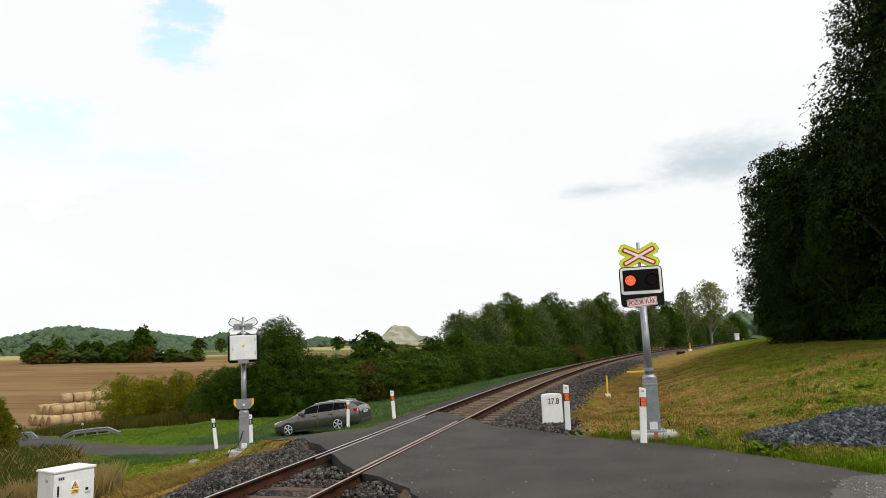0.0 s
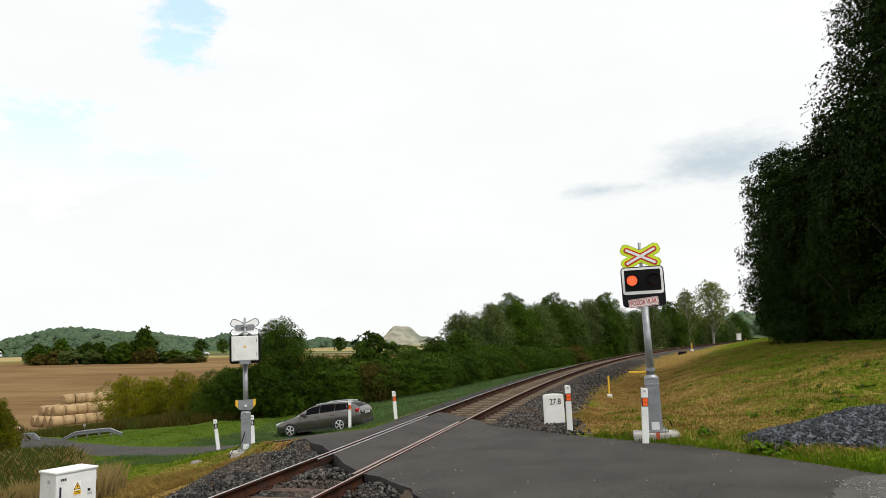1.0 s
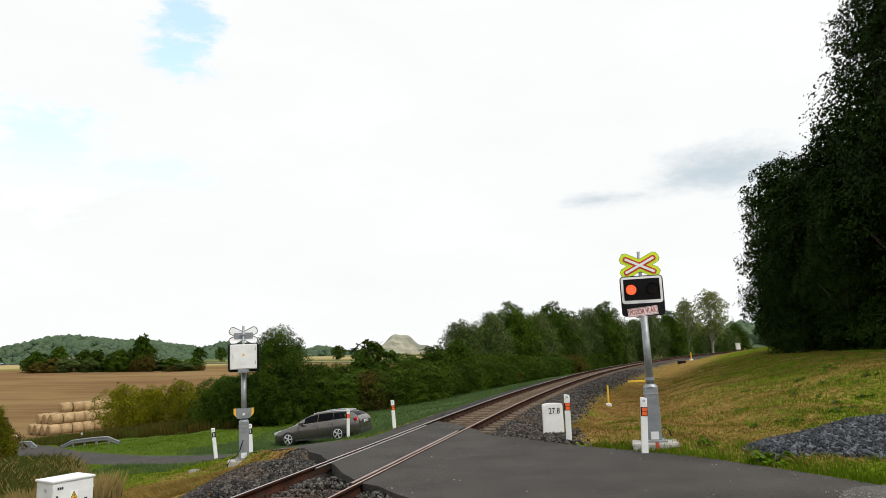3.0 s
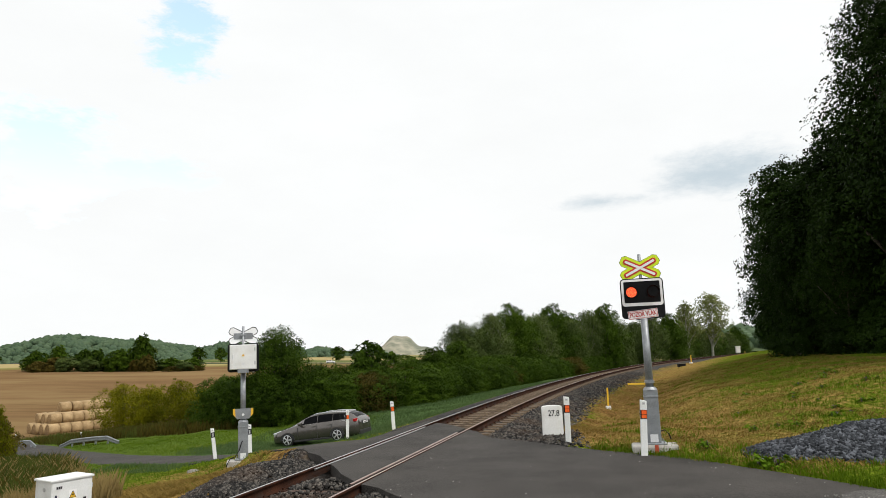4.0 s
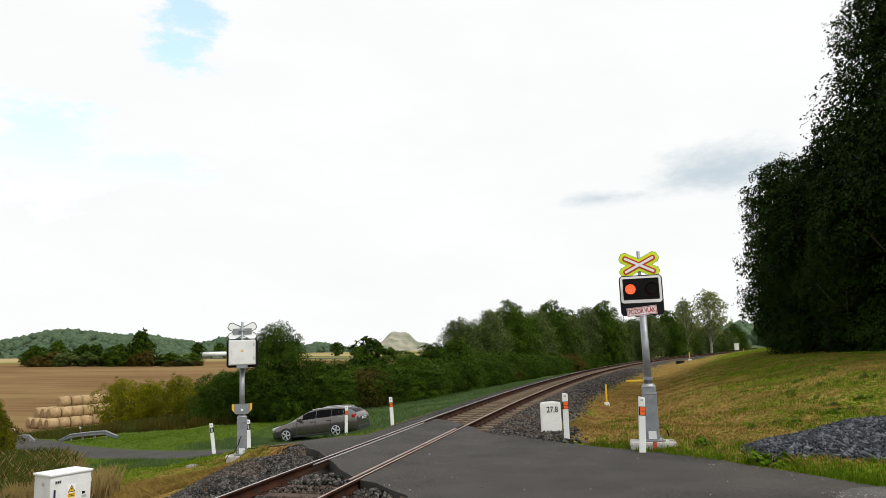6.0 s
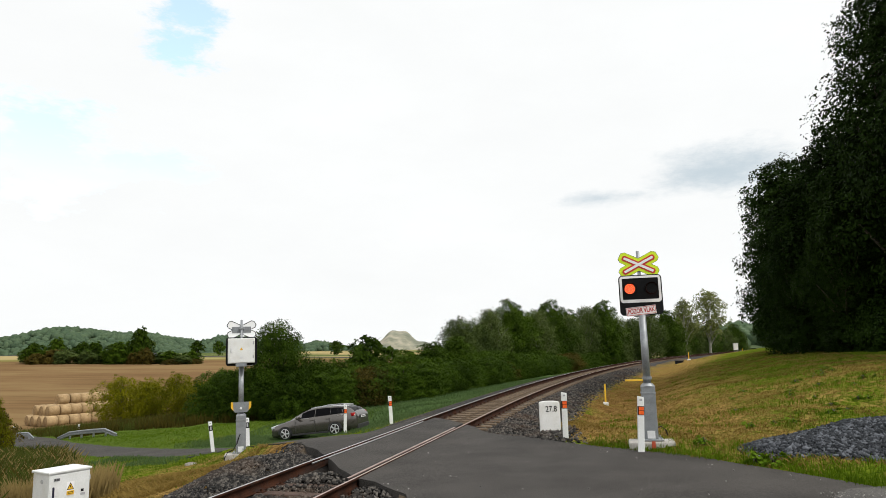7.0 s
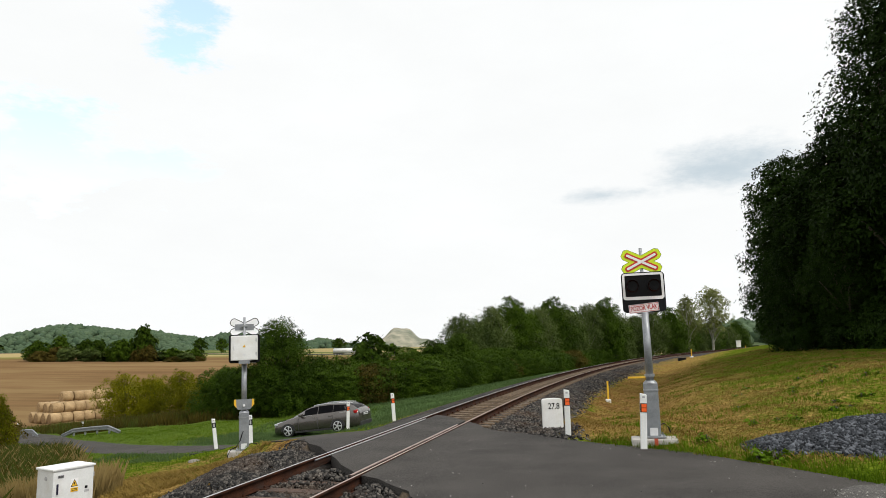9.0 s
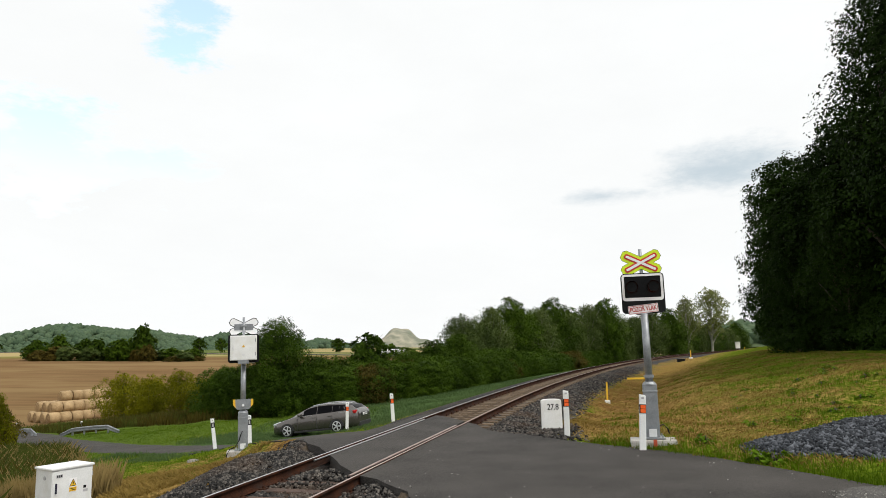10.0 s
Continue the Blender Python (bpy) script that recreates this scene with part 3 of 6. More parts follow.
# ---- plants ----
def leaves_mesh(name, lobes, count, size, mat, seed, clump=22, tight=0.16, droop=0.0):
    """Leaves in sprays that face outwards and up from a crown's lobes (centre, radii)."""
    rng = np.random.default_rng(seed)
    vol = np.array([max(r) ** 2 for _, r in lobes])
    m = max(1, count // clump)
    pick = rng.choice(len(lobes), m, p=vol / vol.sum())
    c, r = np.array([q[0] for q in lobes])[pick], np.array([q[1] for q in lobes])[pick]
    v = rng.normal(size=(m, 3))
    v[:, 2] += 0.25
    v /= np.linalg.norm(v, axis=1)[:, None]
    rad = np.where(rng.uniform(0, 1, m) < 0.8, rng.uniform(0.80, 1.08, m), rng.uniform(0.4, 0.8, m))
    rad = np.where(rng.uniform(0, 1, m) < 0.05, rng.uniform(1.1, 1.25, m), rad)
    centre = c + v * r * rad[:, None]
    # each spray is a shallow, tilted disc
    face = v + np.array([0, 0, 0.55]) + rng.normal(size=(m, 3)) * 0.3
    face /= np.linalg.norm(face, axis=1)[:, None]
    n = m * clump
    off = rng.normal(size=(n, 3)) * np.repeat(r.mean(1), clump)[:, None] * tight
    fr = np.repeat(face, clump, 0)
    off -= fr * (off * fr).sum(1)[:, None] * 0.6
    pos = np.repeat(centre, clump, 0) + off
    pos[:, 2] -= (off ** 2).sum(1) * 0.25 / np.repeat(r.mean(1), clump) / max(tight, 0.05) * 0.5
    if droop:
        pos[:, 2] -= rng.exponential(droop, n)
    pos[:, 2] = np.maximum(pos[:, 2], 0.02)
    out = fr + rng.normal(size=(n, 3)) * 0.42
    out /= np.linalg.norm(out, axis=1)[:, None]
    a = np.cross(out, rng.normal(size=(n, 3)))
    a /= np.linalg.norm(a, axis=1)[:, None] + 1e-9
    b = np.cross(out, a)
    s = size * rng.uniform(0.6, 1.35, n)[:, None]
    quad = np.stack([pos - a * s, pos + b * s * 0.5 + out * s * 0.18, pos + a * s, pos - b * s * 0.5 + out * s * 0.18], 1).reshape(-1, 3)
    me = array_mesh(name, quad, np.arange(n * 4).reshape(-1, 4), mat)
    me.attributes.new("spray", "FLOAT", "FACE").data.foreach_set("value", np.repeat(rng.uniform(0, 1, m), clump).astype(np.float32))
    return me


def limb_mesh(name, runs, mat, n=7):
    """Tapered limbs: each run is a list of (point, radius)."""
    verts, faces = [], []
    for run in runs:
        base = len(verts)
        for i, (p, r) in enumerate(run):
            way = (Vector(run[min(i + 1, len(run) - 1)][0]) - Vector(run[max(i - 1, 0)][0])).normalized()
            a = way.orthogonal().normalized()
            b = way.cross(a)
            verts += [Vector(p) + (a * math.cos(2 * math.pi * k / n) + b * math.sin(2 * math.pi * k / n)) * r for k in range(n)]
        for i in range(len(run) - 1):
            for k in range(n):
                q = base + i * n
                faces.append((q + k, q + (k + 1) % n, q + n + (k + 1) % n, q + n + k))
    return array_mesh(name, verts, faces, mat, True)


def make_plant(name, height, spread, base, lobes_n, leaves, leaf, mat, seed, label, category, bark=None, stems=1, tight=0.16, droop=0.0, bare=0):
    """A tree or bush at the origin: trunk with limbs, and a crown of lobes from base (share of the height) to the top."""
    rng = random.Random(seed)
    t = thing(name, pose(0, 0, 0), label, category)
    lobes, runs = [], []
    for i in range(lobes_n):
        k = (i + 0.5) / lobes_n
        z = height * (base + (0.93 - base) * k)
        girth = math.sin(math.pi * min(1, 0.16 + 0.80 * k)) ** 0.7
        a = i * 2.4 + rng.uniform(-0.5, 0.5)
        off = spread * girth * rng.uniform(0.30, 0.72)
        r = spread * rng.uniform(0.34, 0.52) * (0.62 + 0.38 * girth)
        z = max(z, r * 0.72)
        lobes.append(((off * math.cos(a), off * math.sin(a), min(z, height - r * 0.8)), (r, r, r * rng.uniform(0.75, 1.05))))
    lobes.append(((0, 0, height * (base + 1) / 2), (spread * 0.55, spread * 0.55, height * (1 - base) * 0.42)))
    lobes.append(((rng.uniform(-0.2, 0.2) * spread, rng.uniform(-0.2, 0.2) * spread, height * 0.93 - spread * 0.12), (spread * 0.3,) * 3))
    r0 = height * 0.018 + 0.02
    for q in range(stems):
        lean = (rng.uniform(-0.12, 0.12) * height * (stems > 1), rng.uniform(-0.12, 0.12) * height * (stems > 1))
        runs.append([((lean[0] * k ** 1.5 + 0.02 * height * math.sin(4 * k + q) * k, lean[1] * k ** 1.5, height * 0.88 * k - 0.15), r0 * (1.15 - k) + 0.01) for k in
                     (0, 0.08, 0.25, 0.45, 0.7, 1.0)])
    for c, r in lobes[:lobes_n]:
        z0 = c[2] * rng.uniform(0.45, 0.65)
        runs.append([((0, 0, z0), r0 * 0.55), ((c[0] * 0.5, c[1] * 0.5, (z0 + c[2]) / 2 + 0.1), r0 * 0.35), (c, r0 * 0.12)])
        for b in range(bare):
            e = Vector(c) + Vector((rng.uniform(-1, 1), rng.uniform(-1, 1), rng.uniform(0, 1))) * r[0] * 1.05
            runs.append([(c, r0 * 0.12), (((c[0] + e.x) / 2 + 0.1, (c[1] + e.y) / 2, (c[2] + e.z) / 2 + 0.1), r0 * 0.09), (tuple(e), 0.01)])
    trunk = new("trunk", limb_mesh("trunk", runs, bark or M_BARK))
    trunk.parent = t
    crown = new("crown", leaves_mesh("crown", lobes, leaves, leaf, mat, seed, tight=tight, droop=droop))
    crown.parent = t
    return t


def plant_out(originals, places, group, seed, labels=None, sink=0.05):
    """Sets plants out at places (x, y, height scale, width scale): the first use of each original, then copies."""
    rng = random.Random(seed)
    used = set()
    for i, (x, y, hs, ws) in enumerate(places):
        o = originals[i % len(originals)]
        m = pose(x, y, gz(x, y) - sink, 0, 0, rng.uniform(0, 360)) @ Matrix.Diagonal((ws, ws, hs, 1))
        if o.name in used:
            t = copy_thing(o, m)
        else:
            used.add(o.name)
            o.matrix_basis = m
            t = o
        tagged(t, group=group)


def set_plant(o, x, y, hs=1.0, ws=1.0, turn=0.0, sink=0.05):
    o.matrix_basis = pose(x, y, gz(x, y) - sink, 0, 0, turn) @ Matrix.Diagonal((ws, ws, hs, 1))


# wood on the bank, its leaf colour darkened for shade
forest = [make_plant("tree", 12, 4.2, 0.15, 24, 42000, 0.115, M_LEAF_SHADED, 11, "tall dense broadleaf tree at the wood's edge, green darkened for shade", "tree"),
          make_plant("tree", 14, 4.4, 0.15, 26, 44000, 0.115, M_LEAF_SHADED, 12, "tall dense broadleaf tree at the wood's edge, green darkened for shade", "tree"),
          make_plant("tree", 20, 5.2, 0.15, 32, 56000, 0.12, M_LEAF_SHADED, 13, "very tall broadleaf tree at the wood's edge, green darkened for shade", "tree")]
FOREST = [(23.8, 46, 1.12, 1.0), (24.6, 41, 1.0, 0.95), (24.9, 35.5, 1.02, 0.95), (24.3, 48.8, 0.6, 0.6), (27.5, 38, 1.15, 1), (24.6, 29.5, 1.1, 1.0), (29.5, 45, 1.0, 1.1), (29, 33, 1.2, 1.1),
          (30, 27, 1.1, 1.0), (29, 53, 0.9, 1.0), (36, 62, 0.8, 1.0), (34, 50, 0.7, 1.2), (35, 40, 1.2, 1.2), (24, 22, 1.3, 1.1), (30, 18, 1.0, 1.2), (40, 74, 0.75, 1), (45, 84, 0.6, 1),
          (36, 30, 1.3, 1.3), (53, 97, 0.55, 1.0), (58, 112, 0.45, 0.9), (64, 125, 0.5, 0.8), (61, 130, 0.42, 0.7), (68, 141, 0.45, 0.8), (75, 154, 0.5, 0.9), (24.2, 46.8, 0.68, 0.62), (21.9, 42.6, 0.62, 0.5), (22.6, 38.5, 0.5, 0.5)]
plant_out(forest, FOREST, "wood on the bank", 5)
under = make_plant("bush", 2.2, 1.9, 0.0, 9, 15000, 0.07, M_LEAF_SHADED, 14, "low undergrowth bush below the wood, green darkened for shade", "bush", stems=3)
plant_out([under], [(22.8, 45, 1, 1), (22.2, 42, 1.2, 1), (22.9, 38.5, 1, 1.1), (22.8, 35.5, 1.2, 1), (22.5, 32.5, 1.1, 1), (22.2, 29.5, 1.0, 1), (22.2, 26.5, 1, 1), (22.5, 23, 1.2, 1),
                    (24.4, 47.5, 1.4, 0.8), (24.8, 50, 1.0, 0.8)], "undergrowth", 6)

# hedge beyond the meadow
hedge = [make_plant("bush", 3.6, 2.3, 0.0, 15, 24000, 0.064, M_LEAF, 20 + i, "dense green hedgerow bush", "bush", stems=3) for i in range(3)]
hedge.append(make_plant("bush", 3.0, 2.2, 0.0, 14, 17000, 0.07, M_LEAF_BROWN, 24, "hedgerow bush with browning leaves", "bush", stems=3))
HEDGE_LINE = np.array([(-15.0, 47.6), (-13.4, 46.3), (-10.8, 45.2), (-8.2, 46), (-5.6, 49), (-2.8, 52.5), (0.6, 60), (5, 71), (10.3, 86), (16.5, 101), (24, 118), (33, 134), (42, 147)])


def hedge_places(seed):
    rng = random.Random(seed)
    seg = np.r_[0, np.cumsum(np.hypot(*np.diff(HEDGE_LINE, axis=0).T))]
    out = []
    for row, back in enumerate((0.0, 2.6)):
        q = 0.3 + row
        while q < seg[-1]:
            x, y = np.interp(q, seg, HEDGE_LINE[:, 0]), np.interp(q, seg, HEDGE_LINE[:, 1])
            wide = 1.0 if y < 80 else 1.25
            out.append((x - back * 0.75 + rng.uniform(-0.4, 0.4), y + back * 0.6 + rng.uniform(-0.5, 0.5), rng.uniform(0.78, 1.02) + 0.18 * row, wide * rng.uniform(0.85, 1.15)))
            q += 2.1 * wide * rng.uniform(0.85, 1.2)
    return out


places = hedge_places(2)
plant_out(hedge[:3], [p for i, p in enumerate(places) if i % 13 != 5], "hedgerow", 7)
plant_out(hedge[3:], [p for i, p in enumerate(places) if i % 13 == 5], "hedgerow", 8)
round_tree = make_plant("tree", 6.6, 3.0, 0.05, 26, 44000, 0.07, M_LEAF, 31, "round-crowned dark green tree in the hedge", "tree")
set_plant(round_tree, -11.2, 46.2, 0.95, 0.80)
apple_tree = make_plant("tree", 5.2, 2.4, 0.2, 12, 7500, 0.14, M_LEAF, 32, "loose open-crowned green tree in the hedge", "tree", bare=1)
set_plant(apple_tree, -5.9, 53.5, 0.98, 0.95)

# willows and tall trees where the track curves away
willow = [make_plant("tree", 9.5, 3.8, 0.1, 20, 24000, 0.12, M_LEAF_GREY, 41, "grey-green willow tree beyond the hedge", "tree", tight=0.25, droop=0.35, bare=1),
          make_plant("tree", 10.5, 3.6, 0.15, 20, 22000, 0.12, M_LEAF_GREY, 42, "grey-green willow tree with bare branches", "tree", bark=M_PALE_BARK, tight=0.25, droop=0.35, bare=2),
          make_plant("tree", 9.5, 4.0, 0.08, 20, 26000, 0.12, M_LEAF, 43, "full green broadleaf tree beyond the hedge", "tree")]
WILLOWS = [(2.0, 86, 0.78, 0.9), (6.0, 92, 0.82, 0.9), (9.4, 97, 1.0, 1.0), (4.5, 90, 0.8, 0.9), (13.8, 104, 0.92, 1.0), (17.2, 112, 0.95, 1.1), (20.5, 117, 1.02, 1.1), (25.6, 124, 1.05, 1.0),
           (29, 126, 0.98, 1.1), (33, 132, 1.0, 1.1), (12, 108, 0.9, 1.2), (23, 128, 0.9, 1.2), (37.5, 136, 0.98, 1.1), (42, 141, 1.0, 1.1), (46.5, 144, 0.85, 1.0), (50, 149, 0.8, 1),
           (56, 162, 1.0, 1.0), (53.5, 156, 0.6, 0.9), (60.5, 168, 0.9, 1), (66, 176, 0.75, 1), (73, 190, 0.75, 1), (79, 200, 0.7, 1), (85, 208, 0.7, 1.1), (91, 217, 0.75, 1.1), (98, 230, 0.8, 1.1)]
plant_out(willow, [(x, y, h * 1.13, w) for x, y, h, w in WILLOWS], "trees along the curve", 9)
# fuller trees standing behind the middle of the hedge
for x, y, top, turn in ((-3.4, 60, 1.9, 20), (-1.2, 63, 2.5, 140), (1.0, 67, 3.0, 250)):
    t = copy_thing(willow[2], pose(0, 0, 0))
    t.matrix_basis = pose(x, y, gz(x, y) - 0.05, 0, 0, turn) @ Matrix.Diagonal((0.62, 0.62, (top - gz(x, y)) / 9.6, 1))
    tagged(t, "full green broadleaf tree behind the hedge", group="trees along the curve")
poplar = make_plant("tree", 14.5, 4.6, 0.3, 15, 5200, 0.22, M_LEAF_PALE, 45, "tall thin-leaved pale tree with bare branches", "tree", bark=M_PALE_BARK, tight=0.24, bare=2)
set_plant(poplar, 61.2, 159, 1.06, 1.0)
tagged(copy_thing(poplar, pose(52.5, 150, gz(52.5, 150), 0, 0, 130) @ Matrix.Diagonal((0.7, 0.7, 0.85, 1))), "slender pale tree with bare branches")

# yellowing bushes by the ditch
yellow = [make_plant("bush", 3.8, 2.6, 0.08, 14, 15000, 0.07, M_LEAF_YELLOW, 51 + i, "yellowing autumn bush beside the ditch", "bush", stems=4, tight=0.19) for i in range(2)]
plant_out(yellow, [(-28.3, 61, 1.08, 0.95), (-25.6, 60, 0.95, 0.85), (-22.4, 58.5, 0.92, 0.9), (-19.8, 57, 0.8, 0.85)], "yellowing bushes", 10)
plant_out([copy_thing(hedge[0], pose(0, 0, 0))], [(-15.6, 50.5, 0.95, 0.9)], "hedgerow", 11)
brown_bush = make_plant("bush", 2.5, 1.9, 0.0, 9, 8000, 0.085, M_LEAF_BROWN, 55, "browning bush at the lane's edge", "bush", stems=3)
set_plant(brown_bush, -22.4, 33.8, 1.05, 0.85)
plant_out([copy_thing(brown_bush, pose(0, 0, 0))], [(-24, 36, 0.9, 1.0)], "ditch bushes", 12)
plant_out([copy_thing(yellow[0], pose(0, 0, 0))], [(-21.9, 33.2, 0.8, 0.5)], "ditch bushes", 13)

# copse on the stubble field
copse = [make_plant("tree", 7.0, 4.0, 0.0, 11, 9000, 0.26, M_LEAF_GREY, 64, "grey-green tree of the copse in the field", "tree", stems=3), make_plant("tree", 7, 4.4, 0.0, 12, 10000, 0.26, M_LEAF, 61, "dark green tree of the copse in the field", "tree", stems=3),
         make_plant("tree", 5.5, 5.0, 0.0, 12, 9000, 0.26, M_LEAF_BROWN, 62, "low bushy green tree of the copse in the field", "tree", stems=3)]
COPSE = []
for i, px in enumerate(range(48, 352, 13)):
    tall = {4: 0.9, 5: 0.95, 7: 0.75, 14: 0.85, 15: 1.2, 16: 1.25, 17: 1.1}.get(i, (0.62 if i < 18 else 0.40) + (0.16 if i < 18 else 0.05) * math.sin(i * 2.1))
    q = (px - 784) / 1207
    COPSE.append((q * 256 + 1.5 * math.sin(i), 256 + 4 * math.cos(i * 1.7), tall * 1.4, (1.15 if i in (15, 16, 17) else 1.0) + 0.15 * math.cos(i)))
plant_out(copse, COPSE, "copse in the field", 14)
lone = make_plant("tree", 8.5, 4.0, 0.25, 10, 2600, 0.4, M_LEAF, 63, "lone tree by the far road", "tree")
plant_out([lone], [(-136, 378, 1.0, 1.0), (-124, 378, 0.95, 0.9), (-66, 420, 0.45, 1), (-52, 405, 0.4, 1.2), (-38, 430, 0.5, 1.3), (-74, 470, 1.0, 1.4), (-30, 390, 0.45, 1.2), (-300, 420, 1, 1.5), (-285, 430, 0.8, 1.5)],
          "far roadside trees", 15)


# ---- hills ----
def crowns_mesh(name, pos, radius, mat, seed):
    """Many small uneven tree crowns as one mesh."""
    rng = np.random.default_rng(seed)
    bm = bmesh.new()
    bmesh.ops.create_icosphere(bm, subdivisions=2, radius=1.0)
    v0, f0 = np.array([v.co for v in bm.verts]), np.array([[v.index for v in f.verts] for f in bm.faces])
    bm.free()
    n, k = len(pos), len(v0)
    v = v0[None] * rng.uniform(0.72, 1.25, (n, k, 1)) * rng.uniform(0.8, 1.25, (n, 1, 3)) * radius[:, None, None] + pos[:, None]
    f = f0[None] + k * np.arange(n)[:, None, None]
    return array_mesh(name, v.reshape(-1, 3), f.reshape(-1, 3), mat)


def make_hill(name, cx, cy, top, half, deep, mat, seed, label, woods=0, tree=9.0, skew=0.0, ground_at=-20.0):
    rng = np.random.default_rng(seed)
    nx, ny = 90, 26
    u, v = np.meshgrid(np.linspace(-1, 1, nx), np.linspace(-1, 1, ny))

    def height(a, b):
        ridge = np.clip(1 - np.abs(a) ** 1.6, 0, 1) * (1 + 0.13 * np.sin(a * 7 + skew) + 0.07 * np.sin(a * 15 + 1)) * (1 + skew * 0.2 * a)
        return ground_at + (top - ground_at) * ridge * np.clip(1 - b * b, 0, 1)

    x, y, z = cx + u.ravel() * half, cy + v.ravel() * deep, height(u.ravel(), v.ravel())
    i = (np.arange(ny - 1)[:, None] * nx + np.arange(nx - 1)).ravel()
    ob = new(name, array_mesh(name, np.c_[x, y, z], np.c_[i, i + 1, i + nx + 1, i + nx], mat, True))
    tagged(ob, label, "hill", kind="structure")
    if woods:
        a, b = rng.uniform(-0.98, 0.98, woods), rng.uniform(-0.95, 0.1, woods)
        z = height(a, b) + tree * 0.25
        wood = new("woods", crowns_mesh("woods", np.c_[cx + a * half, cy + b * deep, z], tree * rng.uniform(0.45, 0.9, woods), M_HAZY_WOOD, seed))
        tagged(wood, "dense broadleaf woods covering the hill, tinted with haze", "woods", kind="stuff")
    return ob


M_HILL = material("hill_grass", ((0.035, 0.06, 0.022), (0.07, 0.10, 0.036)), 0.95, 0.01, 0.08, 0)
M_BARE_HILL = material("dry_hill_slope", ((0.13, 0.145, 0.10), (0.36, 0.33, 0.25)), 0.95, 0.006, 0.03, 0)
make_hill("hill", -850, 1500, 42, 560, 260, M_HILL, 71, "long wooded hill beyond the fields", 2300, 11, 0.3)
make_hill("hill", -620, 1900, 24, 520, 200, M_HILL, 72, "lower wooded ridge beyond the fields", 1000, 12, 1.1)
make_hill("hill", -560, 3000, 20, 190, 200, M_HILL, 73, "distant dark wooded hill", 500, 15, 0.7)
make_hill("hill", -165, 3000, 66, 190, 250, M_BARE_HILL, 74, "distant bare conical hill with pale slopes", 0, 9, -3.28)
make_hill("hill", 330, 640, 13, 160, 90, M_HILL, 75, "wooded rise behind the curve of the line", 500, 9, 0.4, -4)


# ---- crossing signals ----
M_LIT = material("lit_red_lamp", ((0.5, 0.02, 0.01), (0.7, 0.05, 0.02)), 0.3, 8, 60, 0, emit=((1.0, 0.02, 0.004), 0.4))
M_LED = material("lit_red_diode", ((0.7, 0.1, 0.03), (0.8, 0.15, 0.05)), 0.3, 8, 60, 0, emit=((1.0, 0.16, 0.04), 1.9))
M_GREY_WHITE = material("pale_aluminium_back", ((0.66, 0.67, 0.68), (0.76, 0.77, 0.78)), 0.45, 3, 50, 0.03, stain=((0.5, 0.5, 0.5), 3, 0.4))
M_BACK_WHITE = material("bright_aluminium_back", ((0.82, 0.83, 0.84), (0.88, 0.89, 0.9)), 0.5, 3, 50, 0)
M_TEXT_RED = material("red_lettering", ((0.42, 0.018, 0.015), (0.5, 0.025, 0.02)), 0.5, 5, 60, 0)


def lettering(name, text, size, mat, parent, m, label="", squeeze=1.0, bold=0.0):
    cu = bpy.data.curves.new(name, "FONT")
    cu.offset = bold
    cu.body, cu.size, cu.extrude, cu.align_x, cu.align_y = text, size, 0.0015, "CENTER", "CENTER"
    tmp = new("lettering_curve", cu)
    me = bpy.data.meshes.new_from_object(tmp)
    bpy.data.objects.remove(tmp)
    me.materials.append(mat)
    ob = new(name, me)
    ob.parent = parent
    ob.matrix_basis = m @ Matrix.Diagonal((squeeze, 1, 1, 1))
    if label:
        tagged(ob, label)
    return ob


def set_back(ob, x=0.0, y=0.0, z=0.0, rx=0, ry=0, rz=0):
    ob.matrix_basis = pose(x, y, z, rx, ry, rz)
    return ob


def arm_outline(length, width):
    """A bar with blunt pointed ends."""
    a, b, c = length / 2, width / 2, width * 0.28
    return [(-a, -c), (-a + width * 0.28, -b), (a - width * 0.28, -b), (a, -c), (a, c), (a - width * 0.28, b), (-a + width * 0.28, b), (-a, c)]


